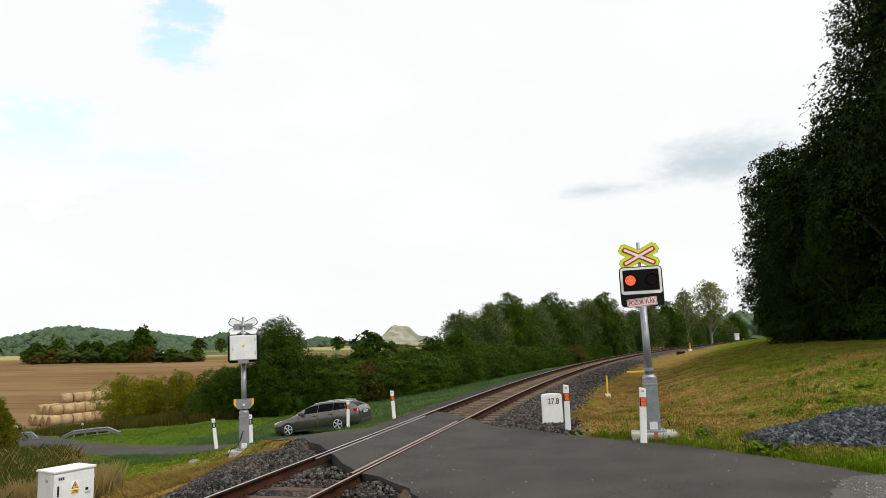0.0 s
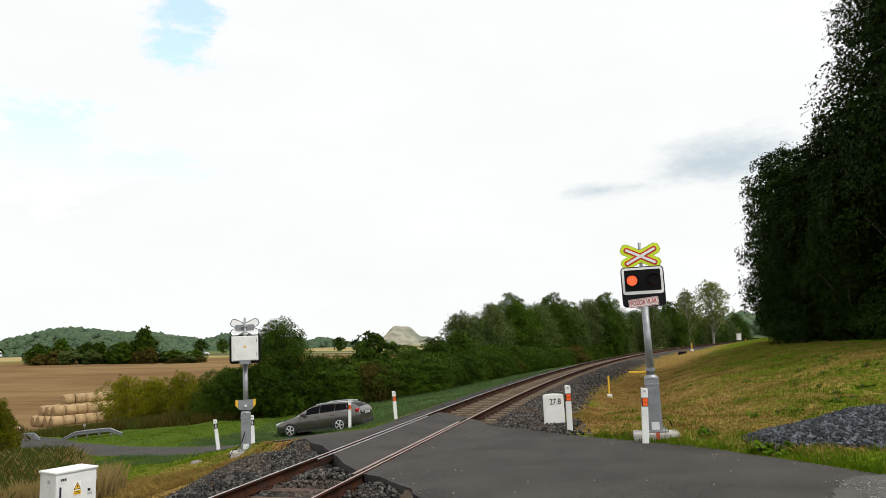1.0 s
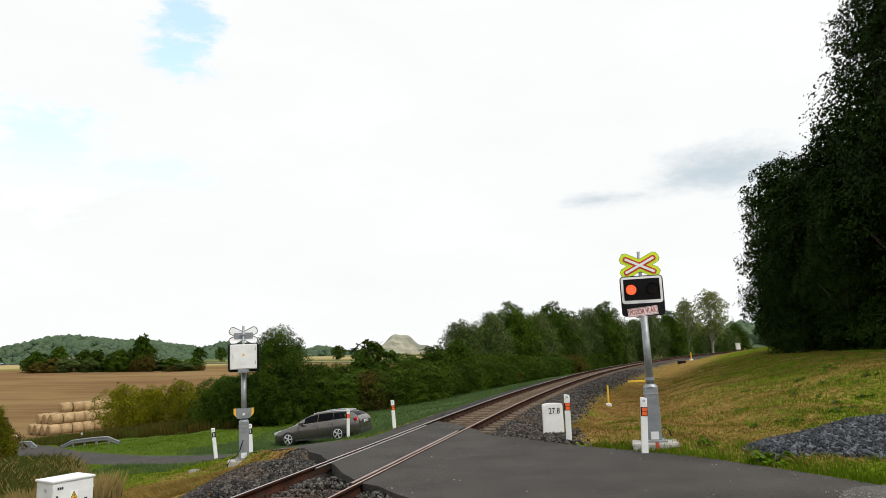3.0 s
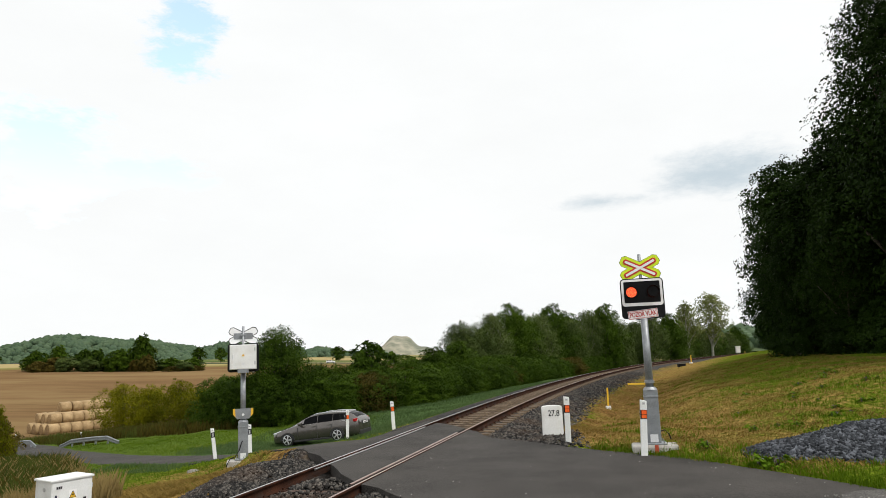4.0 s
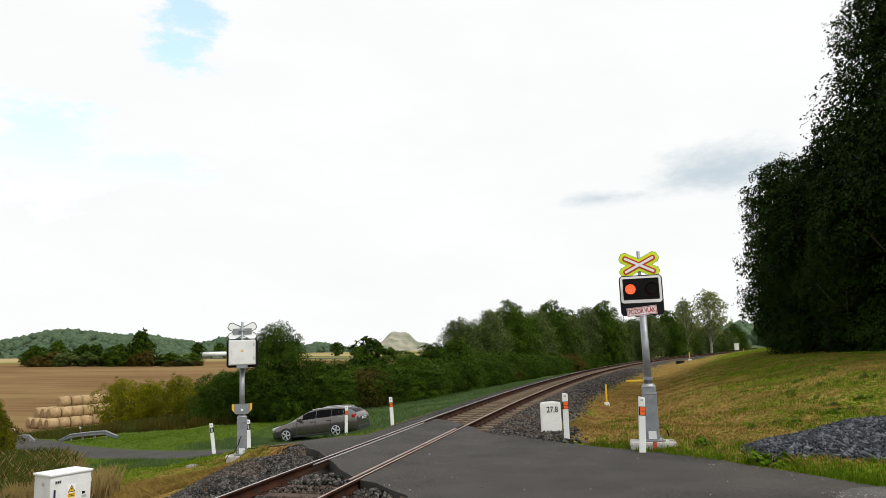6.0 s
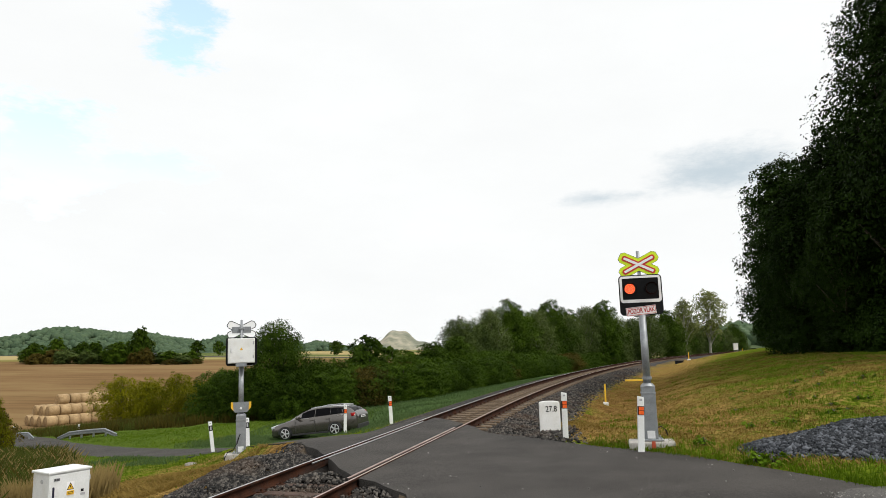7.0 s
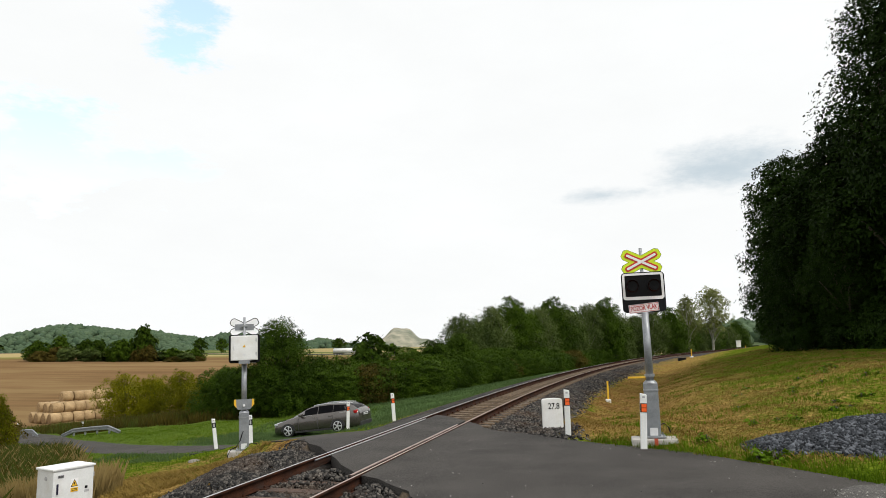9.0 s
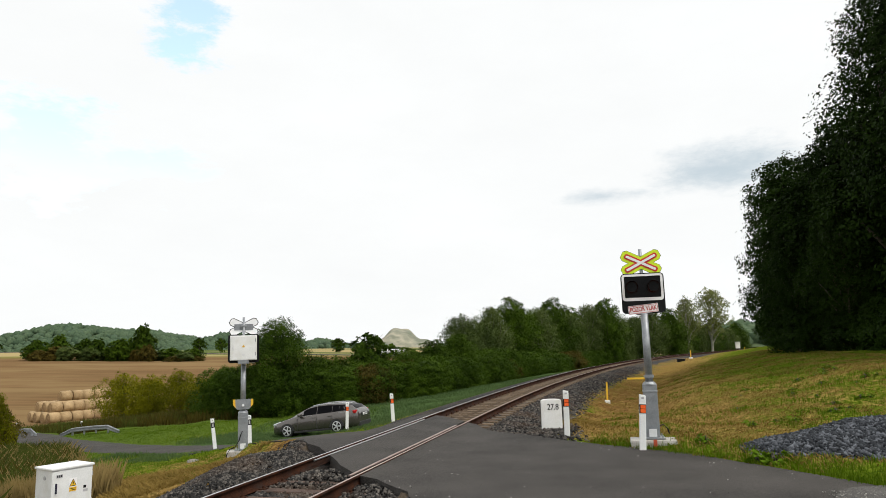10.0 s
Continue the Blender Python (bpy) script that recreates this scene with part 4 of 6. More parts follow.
def make_signal(m, label, lean=0.0):
    """Light signal for a level crossing: mast, lamp box, cross sign; front towards -y. Returns the thing and its two lamps."""
    t = thing("crossing_signal", m, label, "railway signal", "crossing signals")
    part("footing", box(0.88, 0.56, 0.26, (0, 0, -0.18), 0.04), M_CONCRETE, t, "pale cast concrete footing")
    base = part("mast_box", box(0.27, 0.24, 1.05, (0, 0, 0.10), 0.015), M_GREYPAINT, t, "grey painted steel mast box")
    part("foot_plate", box(0.44, 0.40, 0.025, (0, 0, 0.09), 0.004), M_GALV, base)
    for sx in (-1, 1):
        for sy in (-1, 1):
            part("bolt", tube((sx * 0.18, sy * 0.16, 0.10), (sx * 0.18, sy * 0.16, 0.16), 0.016, n=6), M_GALV, base)
    part("label_plate", box(0.15, 0.012, 0.15, (0.0, -0.125, 0.13)), M_GREY_WHITE, base, "pale label plate")
    part("label_plate", box(0.15, 0.012, 0.15, (0.0, 0.125, 0.13)), M_GREY_WHITE, base, "pale label plate")
    part("clamp", box(0.285, 0.255, 0.03, (0, 0, 1.0), 0.004), M_GALV, base)
    part("marker_stripe", box(0.07, 0.02, 0.16, (0.02, -0.318, -0.06)), M_RUST_RED, t, "rust-red paint mark")
    part("marker_stripe", box(0.07, 0.02, 0.16, (-0.02, 0.318, -0.06)), M_RUST_RED, t, "rust-red paint mark")
    collar = part("collar", tube((0, 0, 1.15), (0, 0, 1.20), 0.14, 0.10, 20), M_GALV, t)
    part("collar_ring", tube((0, 0, 1.28), (0, 0, 1.33), 0.098, 0.098, 20), M_GALV, collar)
    part("mast", tube((0, 0, 1.15), (0, 0, 2.575), 0.076, 0.07, 20), M_GALV, t, "galvanised steel mast", True)
    part("top_mast", tube((0, 0.06, 2.530), (0, 0.06, 3.910), 0.034, 0.034, 14), M_GALV, t, "thin galvanised upper mast", True)
    # background board with white rim
    board = part("background_board", plate(rounded(0.86, 0.83, 0.085, cz=2.990), 0.03), M_BLACK, t, "black background board with rounded corners")
    rim_bm = bmesh.new()
    outer, inner = rounded(0.815, 0.55, 0.06, cz=3.110), rounded(0.72, 0.44, 0.02, cz=3.120)
    f = [[rim_bm.verts.new((x, y, z)) for x, z in o] for o, y in ((outer, -0.012), (inner, -0.012), (outer, -0.001), (inner, -0.001))]
    n = len(outer)
    for i in range(n):
        j = (i + 1) % n
        rim_bm.faces.new((f[0][i], f[0][j], f[1][j], f[1][i]))
        rim_bm.faces.new((f[0][i], f[2][i], f[2][j], f[0][j]))
        rim_bm.faces.new((f[1][i], f[1][j], f[3][j], f[3][i]))
    bmesh.ops.recalc_face_normals(rim_bm, faces=rim_bm.faces)
    part("white_rim", rim_bm, M_SIGN_WHITE, board, "white retroreflective rim")
    part("lamp_panel", plate(rounded(0.717, 0.437, 0.018, cz=3.120), 0.004), M_GLOSS_BLACK, board).location.y = -0.006
    # cabinet behind the board
    cab = part("lamp_cabinet", box(0.73, 0.22, 0.72, (0, 0.035 + 0.11, 2.65), 0.012), M_CABINET, t, "white painted sheet-steel lamp cabinet")
    part("cabinet_door", box(0.70, 0.014, 0.68, (0, 0.265, 2.67), 0.006), M_CABINET, cab, "white cabinet door")
    part("handle", box(0.035, 0.022, 0.13, (0.27, 0.283, 2.970), 0.006), M_GREY_WHITE, cab)
    part("warning_label", plate([(-0.045, 0), (0.045, 0), (0, 0.075)], 0.004), M_YELLOW, cab, "small yellow triangle label").matrix_basis = pose(0.0, 0.273, 3.030)
    part("type_label", box(0.08, 0.004, 0.05, (0, 0.275, 2.790)), M_GREY_WHITE, cab)
    part("hinge", tube((-0.325, 0.27, 2.780), (-0.325, 0.27, 2.880), 0.012, n=8), M_GALV, cab)
    part("hinge", tube((-0.325, 0.27, 3.180), (-0.325, 0.27, 3.280), 0.012, n=8), M_GALV, cab)
    part("mount_bracket", box(0.30, 0.22, 0.11, (0, 0.155, 2.550), 0.01), M_GREYPAINT, t, "grey mounting bracket")
    # lamps with hoods
    lamps = []
    for sx in (-1, 1):
        hood = bmesh.new()
        seg = 26
        rings = []
        for r, y in ((0.128, -0.008), (0.128, -0.20), (0.122, -0.20), (0.122, -0.008)):
            ring = []
            for k in range(seg + 1):
                a = radians(-35 + 250 * k / seg)
                yy = y if y > -0.1 else y + 0.09 * (1 - math.sin(max(a, 0)) if 0 < a < math.pi else 1)
                ring.append(hood.verts.new((sx * 0.215 + r * math.cos(a), yy, 3.115 + r * math.sin(a))))
            rings.append(ring)
        for a, b in zip(rings, rings[1:]):
            for k in range(seg):
                hood.faces.new((a[k], a[k + 1], b[k + 1], b[k]))
        bmesh.ops.recalc_face_normals(hood, faces=hood.faces)
        part("lamp_hood", hood, M_BLACK, board, "black lamp hood", True)
        # the lamp: diodes on its lit face, dark lens on the other
        bm = tube((0, -0.012, 0), (0, 0.012, 0), 0.104, n=30)
        for face in bm.faces:
            face.material_index = 1 if face.normal.y < -0.9 else 0
        for ring, count in ((0, 1), (1, 6), (2, 12), (3, 18)):
            for k in range(count):
                a = 2 * math.pi * k / count + ring * 0.2
                x, z = ring * 0.030 * math.cos(a), ring * 0.030 * math.sin(a)
                before = set(bm.faces)
                tube((x, -0.012, z), (x, -0.018, z), 0.0115, 0.007, 6, bm)
                for face in set(bm.faces) - before:
                    face.material_index = 2
        lamp = part("lamp", bm, M_GLOSS_BLACK, t, "round signal lamp with red diodes")
        lamp.data.materials.append(M_LIT)
        lamp.data.materials.append(M_LED)
        lamp.matrix_basis = pose(sx * 0.215, -0.115, 3.115, 0, 0, 180)
        lamps.append(lamp)
    # text plate, hung a little askew
    sign = part("text_plate", plate(rounded(0.64, 0.185, 0.006), 0.006), M_SIGN_WHITE, t, "white plate with red rim and red words")
    sign.matrix_basis = pose(-0.015, -0.014, 2.665, 0, -5, 0) @ Matrix.Diagonal((0.93, 1, 0.95, 1))
    for w, h, x, z in ((0.60, 0.010, 0, 0.078), (0.60, 0.010, 0, -0.078), (0.010, 0.166, 0.305, 0), (0.010, 0.166, -0.305, 0)):
        part("red_rim", box(w, 0.003, h, (x, -0.002, z - h / 2)), M_TEXT_RED, sign)
    lettering("lettering", "POZOR VLAK", 0.142, M_TEXT_RED, sign, pose(0, -0.003, 0, 90), "red words", 0.66, 0.003)
    # cross sign
    cross = part("cross_sign", plate(arm_outline(0.84, 0.225), 0.004), M_LIME, t, "fluorescent yellow-green cross sign with red and white arms")
    cross.matrix_basis = pose(0, 0.012, 3.62, 0, 27, 0)
    second = part("cross_arm", plate(arm_outline(0.84, 0.225), 0.004), M_LIME, cross)
    second.matrix_basis = pose(0, -0.003, 0, 0, -54, 0)
    for k, (turn, y) in enumerate(((0, -0.006), (-54, -0.009))):
        set_back(part("red_arm", plate(arm_outline(0.72, 0.112), 0.003), M_RED, cross, "red arm border"), 0, y, 0, 0, turn, 0)
        set_back(part("white_arm", plate(arm_outline(0.655, 0.05), 0.002), M_SIGN_WHITE, cross, "white arm stripe"), 0, -0.013 - 0.003 * k, 0, 0, turn, 0)
        set_back(part("dark_edge", plate(arm_outline(0.855, 0.237), 0.002), M_BLACK, cross, "dark edge"), 0, 0.0045 + 0.003 * k, 0, 0, turn, 0)
        set_back(part("back_sheet", plate(arm_outline(0.815, 0.198), 0.002), M_BACK_WHITE, cross, "pale aluminium back"), 0, 0.0105 + 0.003 * k, 0, 0, turn, 0)
    part("cross_mount", box(0.52, 0.02, 0.18, (0, 0.035, 3.53), 0.004), M_GREYPAINT, t, "grey mounting plate of the cross")
    part("cross_clamp", box(0.16, 0.07, 0.05, (0, 0.07, 3.630), 0.008), M_GALV, t)
    return t, lamps


signal_near, LAMPS = make_signal(pose(4.095, 14.05, 0.05, 0, -0.65, -13), "crossing light signal with yellow-green cross and flashing red lamp")
signal_far, far_lamps = make_signal(pose(-5.78, 19.75, -0.84, 0, 0.8, 195) @ Matrix.Diagonal((1, 1, 0.97, 1)), "crossing light signal seen from its white cabinet back")
# holders for the barrier lock on the masts
holder = part("yellow_holder", box(0.34, 0.04, 0.035, (-0.26, -0.05, 1.25), 0.004), M_YELLOW, signal_near, "yellow holder arm on the mast")
yoke = part("yoke", plate([(-0.16, 0.0), (0.16, 0.0), (0.27, 0.14), (0.27, 0.29), (-0.27, 0.29), (-0.27, 0.14)], 0.03), M_GREYPAINT, signal_far, "grey yoke with yellow edges")
yoke.matrix_basis = pose(0, 0.10, 1.24)
for sx in (-1, 1):
    part("yellow_edge", plate([(sx * 0.205, 0.055), (sx * 0.274, 0.135), (sx * 0.274, 0.292), (sx * 0.215, 0.292)], 0.04), M_YELLOW, yoke, "yellow edge").location = (0, -0.003, 0)
part("lock", tube((0, 0.03, 0.12), (0, 0.06, 0.12), 0.035, n=14), M_GREY_WHITE, yoke)


def make_cable(points, r, mat, parent, label):
    cu = [(Vector(p), r) for p in points]
    ob = new("cable", limb_mesh("cable", [cu], mat, 6))
    ob.parent = parent
    return tagged(ob, label)


make_cable([(0.02, 0.13, 0.62), (0.05, 0.2, 0.55), (0.10, 0.24, 0.38), (0.20, 0.30, 0.22), (0.34, 0.34, 0.17), (0.42, 0.36, 0.02), (0.44, 0.38, -0.15)], 0.016, M_BLACK, signal_far, "black cable")
make_cable([(0.1, 0.1, 0.3), (0.22, 0.12, 0.34), (0.3, 0.12, 0.26), (0.33, 0.14, 0.16)], 0.014, M_BLACK, signal_near, "black cable")


# ---- guide posts ----
def make_post(m, orange, label, height=1.0):
    t = thing("guide_post", m, label, "guide post", "guide posts at the crossing")
    bm = box(0.125, 0.06, height + 0.25, (0, 0, -0.25), 0.012)
    for v in bm.verts:
        if v.co.z > height - 0.1:
            v.co.z -= (v.co.x + 0.06) * 0.18
    part("shaft", bm, M_WHITE, t, "white plastic shaft")
    band_z = height - 0.36 if orange else height - 0.33
    for face, y in ((1, -0.0335), (-1, 0.0335)):
        band = part("band", box(0.128, 0.004, 0.18 if not orange else 0.17, (0, y, band_z)), M_BLACK, t, "black band")
        if orange:
            for k in range(2):
                part("reflector", box(0.095, 0.004, 0.068, (0.008, y * 1.1, band_z + 0.012 + k * 0.078), 0.0015), M_ORANGE, band, "orange reflector")
        else:
            part("reflector", box(0.05, 0.004, 0.12, (0, y * 1.1, band_z + 0.03), 0.0015), M_GREY_REFL, band, "grey reflector")
    part("cap_mark", box(0.05, 0.003, 0.04, (0, -0.0325, height - 0.09)), M_GREY_REFL, t)
    return t


post = make_post(pose(3.74, 13.55, 0.0, 0, 2.5, -8), True, "white plastic guide post with orange reflectors", 1.04)
for x, y, z, lean, turn in ((2.68, 15.8, -0.05, 0, -8), (-1.97, 25.2, -0.68, -3.5, 10), (-4.16, 28.8, -1.24, 0.5, 10)):
    copy_thing(post, pose(x, y, z, 0, lean, turn))
dark_post = make_post(pose(-8.32, 25.0, -1.40, 0, -7, 30), False, "leaning white guide post with black band", 1.02)
copy_thing(dark_post, pose(-6.45, 22.8, -1.1, 0, -2.5, 25))
for x, y in ((-25.2, 48.0), (-31.2, 50.5)):
    copy_thing(dark_post, pose(x, y, gz(x, y) - 0.28, 0, 0, 40))


# ---- kilometre stone ----
def make_stone(m):
    t = thing("kilometre_stone", m, "white painted kilometre stone with black numerals in ballast", "marker stone")
    pts = [(-0.235, -0.3), (0.235, -0.3), (0.230, 0.645), (0.205, 0.662), (0.10, 0.674), (0, 0.678), (-0.10, 0.674), (-0.205, 0.662), (-0.230, 0.645)]
    bm = plate(pts, 0.14)
    bmesh.ops.bevel(bm, geom=[e for e in bm.edges], offset=0.012, segments=2, affect="EDGES")
    part("slab", bm, M_WHITE_PAINT, t)
    lettering("numerals", "27.8", 0.185, M_BLACK, t, pose(0.035, -0.003, 0.50, 90), "black numerals", 0.82, 0.001)
    return t


make_stone(pose(2.56, 17.2, -0.05, 0, -0.8, -4) @ Matrix.Diagonal((1.085, 1.085, 1.085, 1)))


# ---- electrical cabinet ----
def make_cabinet(m):
    t = thing("electrical_cabinet", m, "white electrical distribution cabinet with yellow warning label, on the embankment", "electrical cabinet")
    w, d = 0.87, 0.62
    body = part("body", box(w, d, 1.22, (0, 0, -0.3), 0.008), M_CABINET, t, "white sheet-plastic body")
    part("lid", box(w + 0.06, d + 0.06, 0.05, (0, 0, 0.92), 0.018), M_CABINET, t, "slightly domed white lid")
    y = -d / 2
    door = part("door", box(w - 0.03, 0.012, 0.86, (0, y - 0.004, 0.03), 0.004), M_CABINET, t, "white door")
    part("handle", box(0.035, 0.03, 0.21, (-0.35, y - 0.02, 0.45), 0.01), material("blue_black_handle", ((0.01, 0.01, 0.03), (0.02, 0.02, 0.05)), 0.4, 5, 50, 0), door, "dark blue handle")
    part("backing", box(0.165, 0.002, 0.28, (0.01, y - 0.012, 0.44)), M_SIGN_WHITE, door, "white label")
    tri = part("warning_sign", plate([(-0.078, 0), (0.078, 0), (0, 0.15)], 0.003), M_BLACK, door, "black-rimmed yellow triangle")
    tri.matrix_basis = pose(0.01, y - 0.016, 0.555)
    set_back(part("yellow_field", plate([(-0.060, 0.012), (0.060, 0.012), (0, 0.126)], 0.002), M_YELLOW, tri), 0, -0.003, 0)
    set_back(part("bolt_symbol", plate([(-0.012, 0.085), (0.012, 0.095), (0.004, 0.067), (0.018, 0.069), (-0.004, 0.024), (0.002, 0.055), (-0.014, 0.051)], 0.002), M_BLACK, tri), 0, -0.006, 0)
    part("text_label", box(0.155, 0.004, 0.085, (0.01, y - 0.016, 0.45)), M_YELLOW, door, "yellow text label")
    for k in range(2):
        part("text_bar", box(0.11, 0.002, 0.010, (0.01, y - 0.020, 0.475 + 0.028 * k)), M_BLACK, door)
    part("type_label", box(0.13, 0.004, 0.065, (-0.285, y - 0.014, 0.765)), M_GREY_REFL, door, "grey type label")
    for k in range(3):
        part("text_bar", box(0.026, 0.002, 0.044, (-0.325 + 0.04 * k, y - 0.018, 0.776)), M_BLACK, door)
    part("code_label", box(0.06, 0.004, 0.055, (0.27, y - 0.014, 0.475)), M_BLACK, door, "small dark label")
    part("code_label", box(0.10, 0.004, 0.05, (0.285, y - 0.014, 0.40)), M_GREY_REFL, door)
    for z in (0.15, 0.70):
        part("hinge", tube((w / 2 + 0.004, y - 0.002, z), (w / 2 + 0.004, y - 0.002, z + 0.09), 0.010, n=8), M_GREY_REFL, door)
    part("vent", tube((-w / 2, -0.04, 0.76), (-w / 2 - 0.014, -0.04, 0.76), 0.042, n=16), M_GREY_REFL, body, "round grey vent")
    part("plinth", box(w + 0.04, d + 0.04, 0.60, (0, 0, -0.62), 0.01), M_CONCRETE, t, "concrete plinth")
    return t


make_cabinet(pose(-6.27, 11.5, -0.50, 0, 0, 58) @ Matrix.Diagonal((0.76, 0.76, 0.76, 1)))


# ---- straw bales ----
M_STRAW_BALE = material("straw_bale", ((0.19, 0.115, 0.047), (0.43, 0.29, 0.14)), 0.95, 3, 30, 0.8, objectwise=0.35, depth=0.05)
M_BALE_NET = material("bale_net_wrap", ((0.25, 0.16, 0.07), (0.50, 0.355, 0.185)), 0.8, 2.5, 26, 0.5, objectwise=0.4, depth=0.03)


def make_bale():
    t = thing("straw_bale", pose(0, 0, 0), "round straw bale wrapped in pale net, stacked in the field", "straw bale", "stack of bales")
    r, w = 0.64, 1.22
    bm = bmesh.new()
    made = bmesh.ops.create_cone(bm, cap_ends=True, segments=28, radius1=r, radius2=r, depth=w - 0.06)["verts"]
    bmesh.ops.rotate(bm, matrix=Matrix.Rotation(radians(90), 3, "Y"), verts=made)
    bmesh.ops.bevel(bm, geom=[e for e in bm.edges if abs(e.verts[0].co.x - e.verts[1].co.x) < 0.01], offset=0.07, segments=2, affect="EDGES")
    rng = random.Random(9)
    for v in bm.verts:
        v.co *= 1 + rng.uniform(-0.012, 0.012)
    part("net_wrap", bm, M_BALE_NET, t, "pale net wrap", True)
    for sx in (-1, 1):
        end = bmesh.new()
        for k in range(5):
            rr, q = 0.56 * (1 - k / 5), sx * (w / 2 - 0.035 + 0.012 * k)
            tube((q, 0, 0), (q + sx * 0.012, 0, 0), rr, rr * 0.97, 24, end)
        part("straw_end", end, M_STRAW_BALE, t, "coiled straw end")
    return t


bale = make_bale()
BALE_TURN = 52
ax = Vector((math.cos(radians(BALE_TURN)), math.sin(radians(BALE_TURN)), 0))
ay = Vector((ax.y, -ax.x, 0))
start = Vector((-47.6, 80.5, 0))
first = True
for layer, rows, shift in ((0, (-0.65, 0.65, 1.95, 3.2), 0.1), (1, (0.0, 1.3, 2.55), 0.7), (2, (0.65,), 2.9)):
    for ri, r in enumerate(rows):
        for k in range(9 if layer < 2 else 6):
            p = start + ax * (shift + k * 1.25 + 0.15 * ri + random.Random(ri * 31 + k + layer * 7).uniform(-0.05, 0.05)) + ay * r
            z = gz(start.x + 3, start.y) + 0.62 + layer * 1.10
            m = pose(p.x, p.y, z, 0, 0, BALE_TURN) @ pose(0, 0, 0, random.Random(k * 3 + ri).uniform(0, 360))
            if first:
                bale.matrix_basis = m
                first = False
            else:
                copy_thing(bale, m)


# ---- guard rails ----
def make_guard(points, label):
    """A steel guard rail with turned-down ends over the culvert."""
    t = thing("guard_rail", pose(0, 0, 0), label, "guard rail", "guard rails on the culvert")
    pts = [Vector(p) for p in points]
    prof = [(0.0, -0.13), (0.05, -0.10), (0.05, -0.045), (0.0, -0.02), (0.0, 0.02), (0.05, 0.045), (0.05, 0.10), (0.0, 0.13)]
    bm = bmesh.new()
    way = (pts[-1] - pts[0]).normalized()
    out = Vector((way.y, -way.x, 0)).normalized()
    rows = []
    for p in pts:
        rows.append([[bm.verts.new(p + out * (a + s) + Vector((0, 0, b))) for a, b in prof] for s in (0, -0.012)])
    for a, b in zip(rows, rows[1:]):
        for k in range(len(prof) - 1):
            bm.faces.new((a[0][k], b[0][k], b[0][k + 1], a[0][k + 1]))
            bm.faces.new((a[1][k], a[1][k + 1], b[1][k + 1], b[1][k]))
    part("beam", bm, M_GALV, t, "galvanised corrugated beam")
    for p in pts[1:-1]:
        part("rail_post", box(0.10, 0.06, p.z - gz(p.x, p.y) + 0.35, (p.x - out.x * 0.06, p.y - out.y * 0.06, gz(p.x, p.y) - 0.3)), M_GALV, t)
    return t


def guard_points(a, b, n=6):
    out = []
    for i in range(n):
        k = i / (n - 1)
        x, y = a[0] + (b[0] - a[0]) * k, a[1] + (b[1] - a[1]) * k
        g = gz(x, y)
        out.append((x, y, g + (0.02 if i in (0, n - 1) else 0.36)))
    return out


make_guard(guard_points((-24.4, 44.0), (-19.3, 41.1)), "galvanised guard rail with turned-down ends beside the lane")
make_guard(guard_points((-29.4, 46.6), (-26.4, 44.9)), "galvanised guard rail with turned-down ends beside the lane")


M_PIT = material("dark_grey_lid", ((0.02, 0.02, 0.021), (0.04, 0.04, 0.04)), 0.7, 4, 40, 0.2)
M_STAINED_STONE = material("stained_stone", ((0.2, 0.18, 0.15), (0.38, 0.35, 0.3)), 0.9, 4, 40, 0.4)


# ---- small things along the track ----
def make_marker(m, height, label):
    t = thing("track_marker", m, label, "track marker", "track markers")
    part("stake", box(0.07, 0.05, height, (0, 0, 0), 0.006), M_YELLOW, t, "yellow painted stake")
    part("block", box(0.22, 0.20, 0.30, (0, 0, -0.17), 0.02), M_WHITE_PAINT, t, "white painted block")
    return t


marker = make_marker(pose(7.38, 32.2, gz(7.38, 32.2)), 0.95, "yellow stake in a white block beside the track")
for x, y in ((29.8, 84.5), (56.5, 131)):
    copy_thing(marker, pose(x, y, gz(x, y) + 0.1, 0, 0, 20) @ Matrix.Diagonal((1.5, 1.5, 1.0, 1)))
hut = thing("relay_box", pose(50.6, 120, gz(50.6, 120)) @ Matrix.Diagonal((0.75, 0.75, 1.15, 1)), "small white relay box on two legs by the track", "relay box")
part("casing", box(0.9, 0.6, 0.9, (0, 0, 0.7), 0.03), M_CABINET, hut, "white casing")
part("roof", box(1.1, 0.8, 0.08, (0, 0, 1.6), 0.02), M_CABINET, hut)
for sx in (-1, 1):
    part("leg", box(0.08, 0.08, 0.75, (sx * 0.3, 0, 0)), M_GALV, hut)
pit = thing("cable_box", pose(24.6, 72.7, gz(24.6, 72.7)), "small black cable box beside the track", "cable box")
part("casing", box(0.75, 0.5, 0.34, (0, 0, -0.05), 0.03), M_BLACK, pit)
part("lid", box(0.82, 0.56, 0.05, (0, 0, 0.29), 0.015), M_PIT, pit, "dark grey lid")
rock = thing("boulder", pose(-7.6, 20.9, gz(-7.6, 20.9)), "pale weathered boulder in the grass", "stone")
rb = bmesh.new()
bmesh.ops.create_icosphere(rb, subdivisions=2, radius=0.17)
for v in rb.verts:
    v.co = Vector((v.co.x * 1.2, v.co.y * 0.8, v.co.z * 0.5)) * (1 + 0.2 * noise.noise(v.co * 4))
part("rock", rb, M_STAINED_STONE, rock)


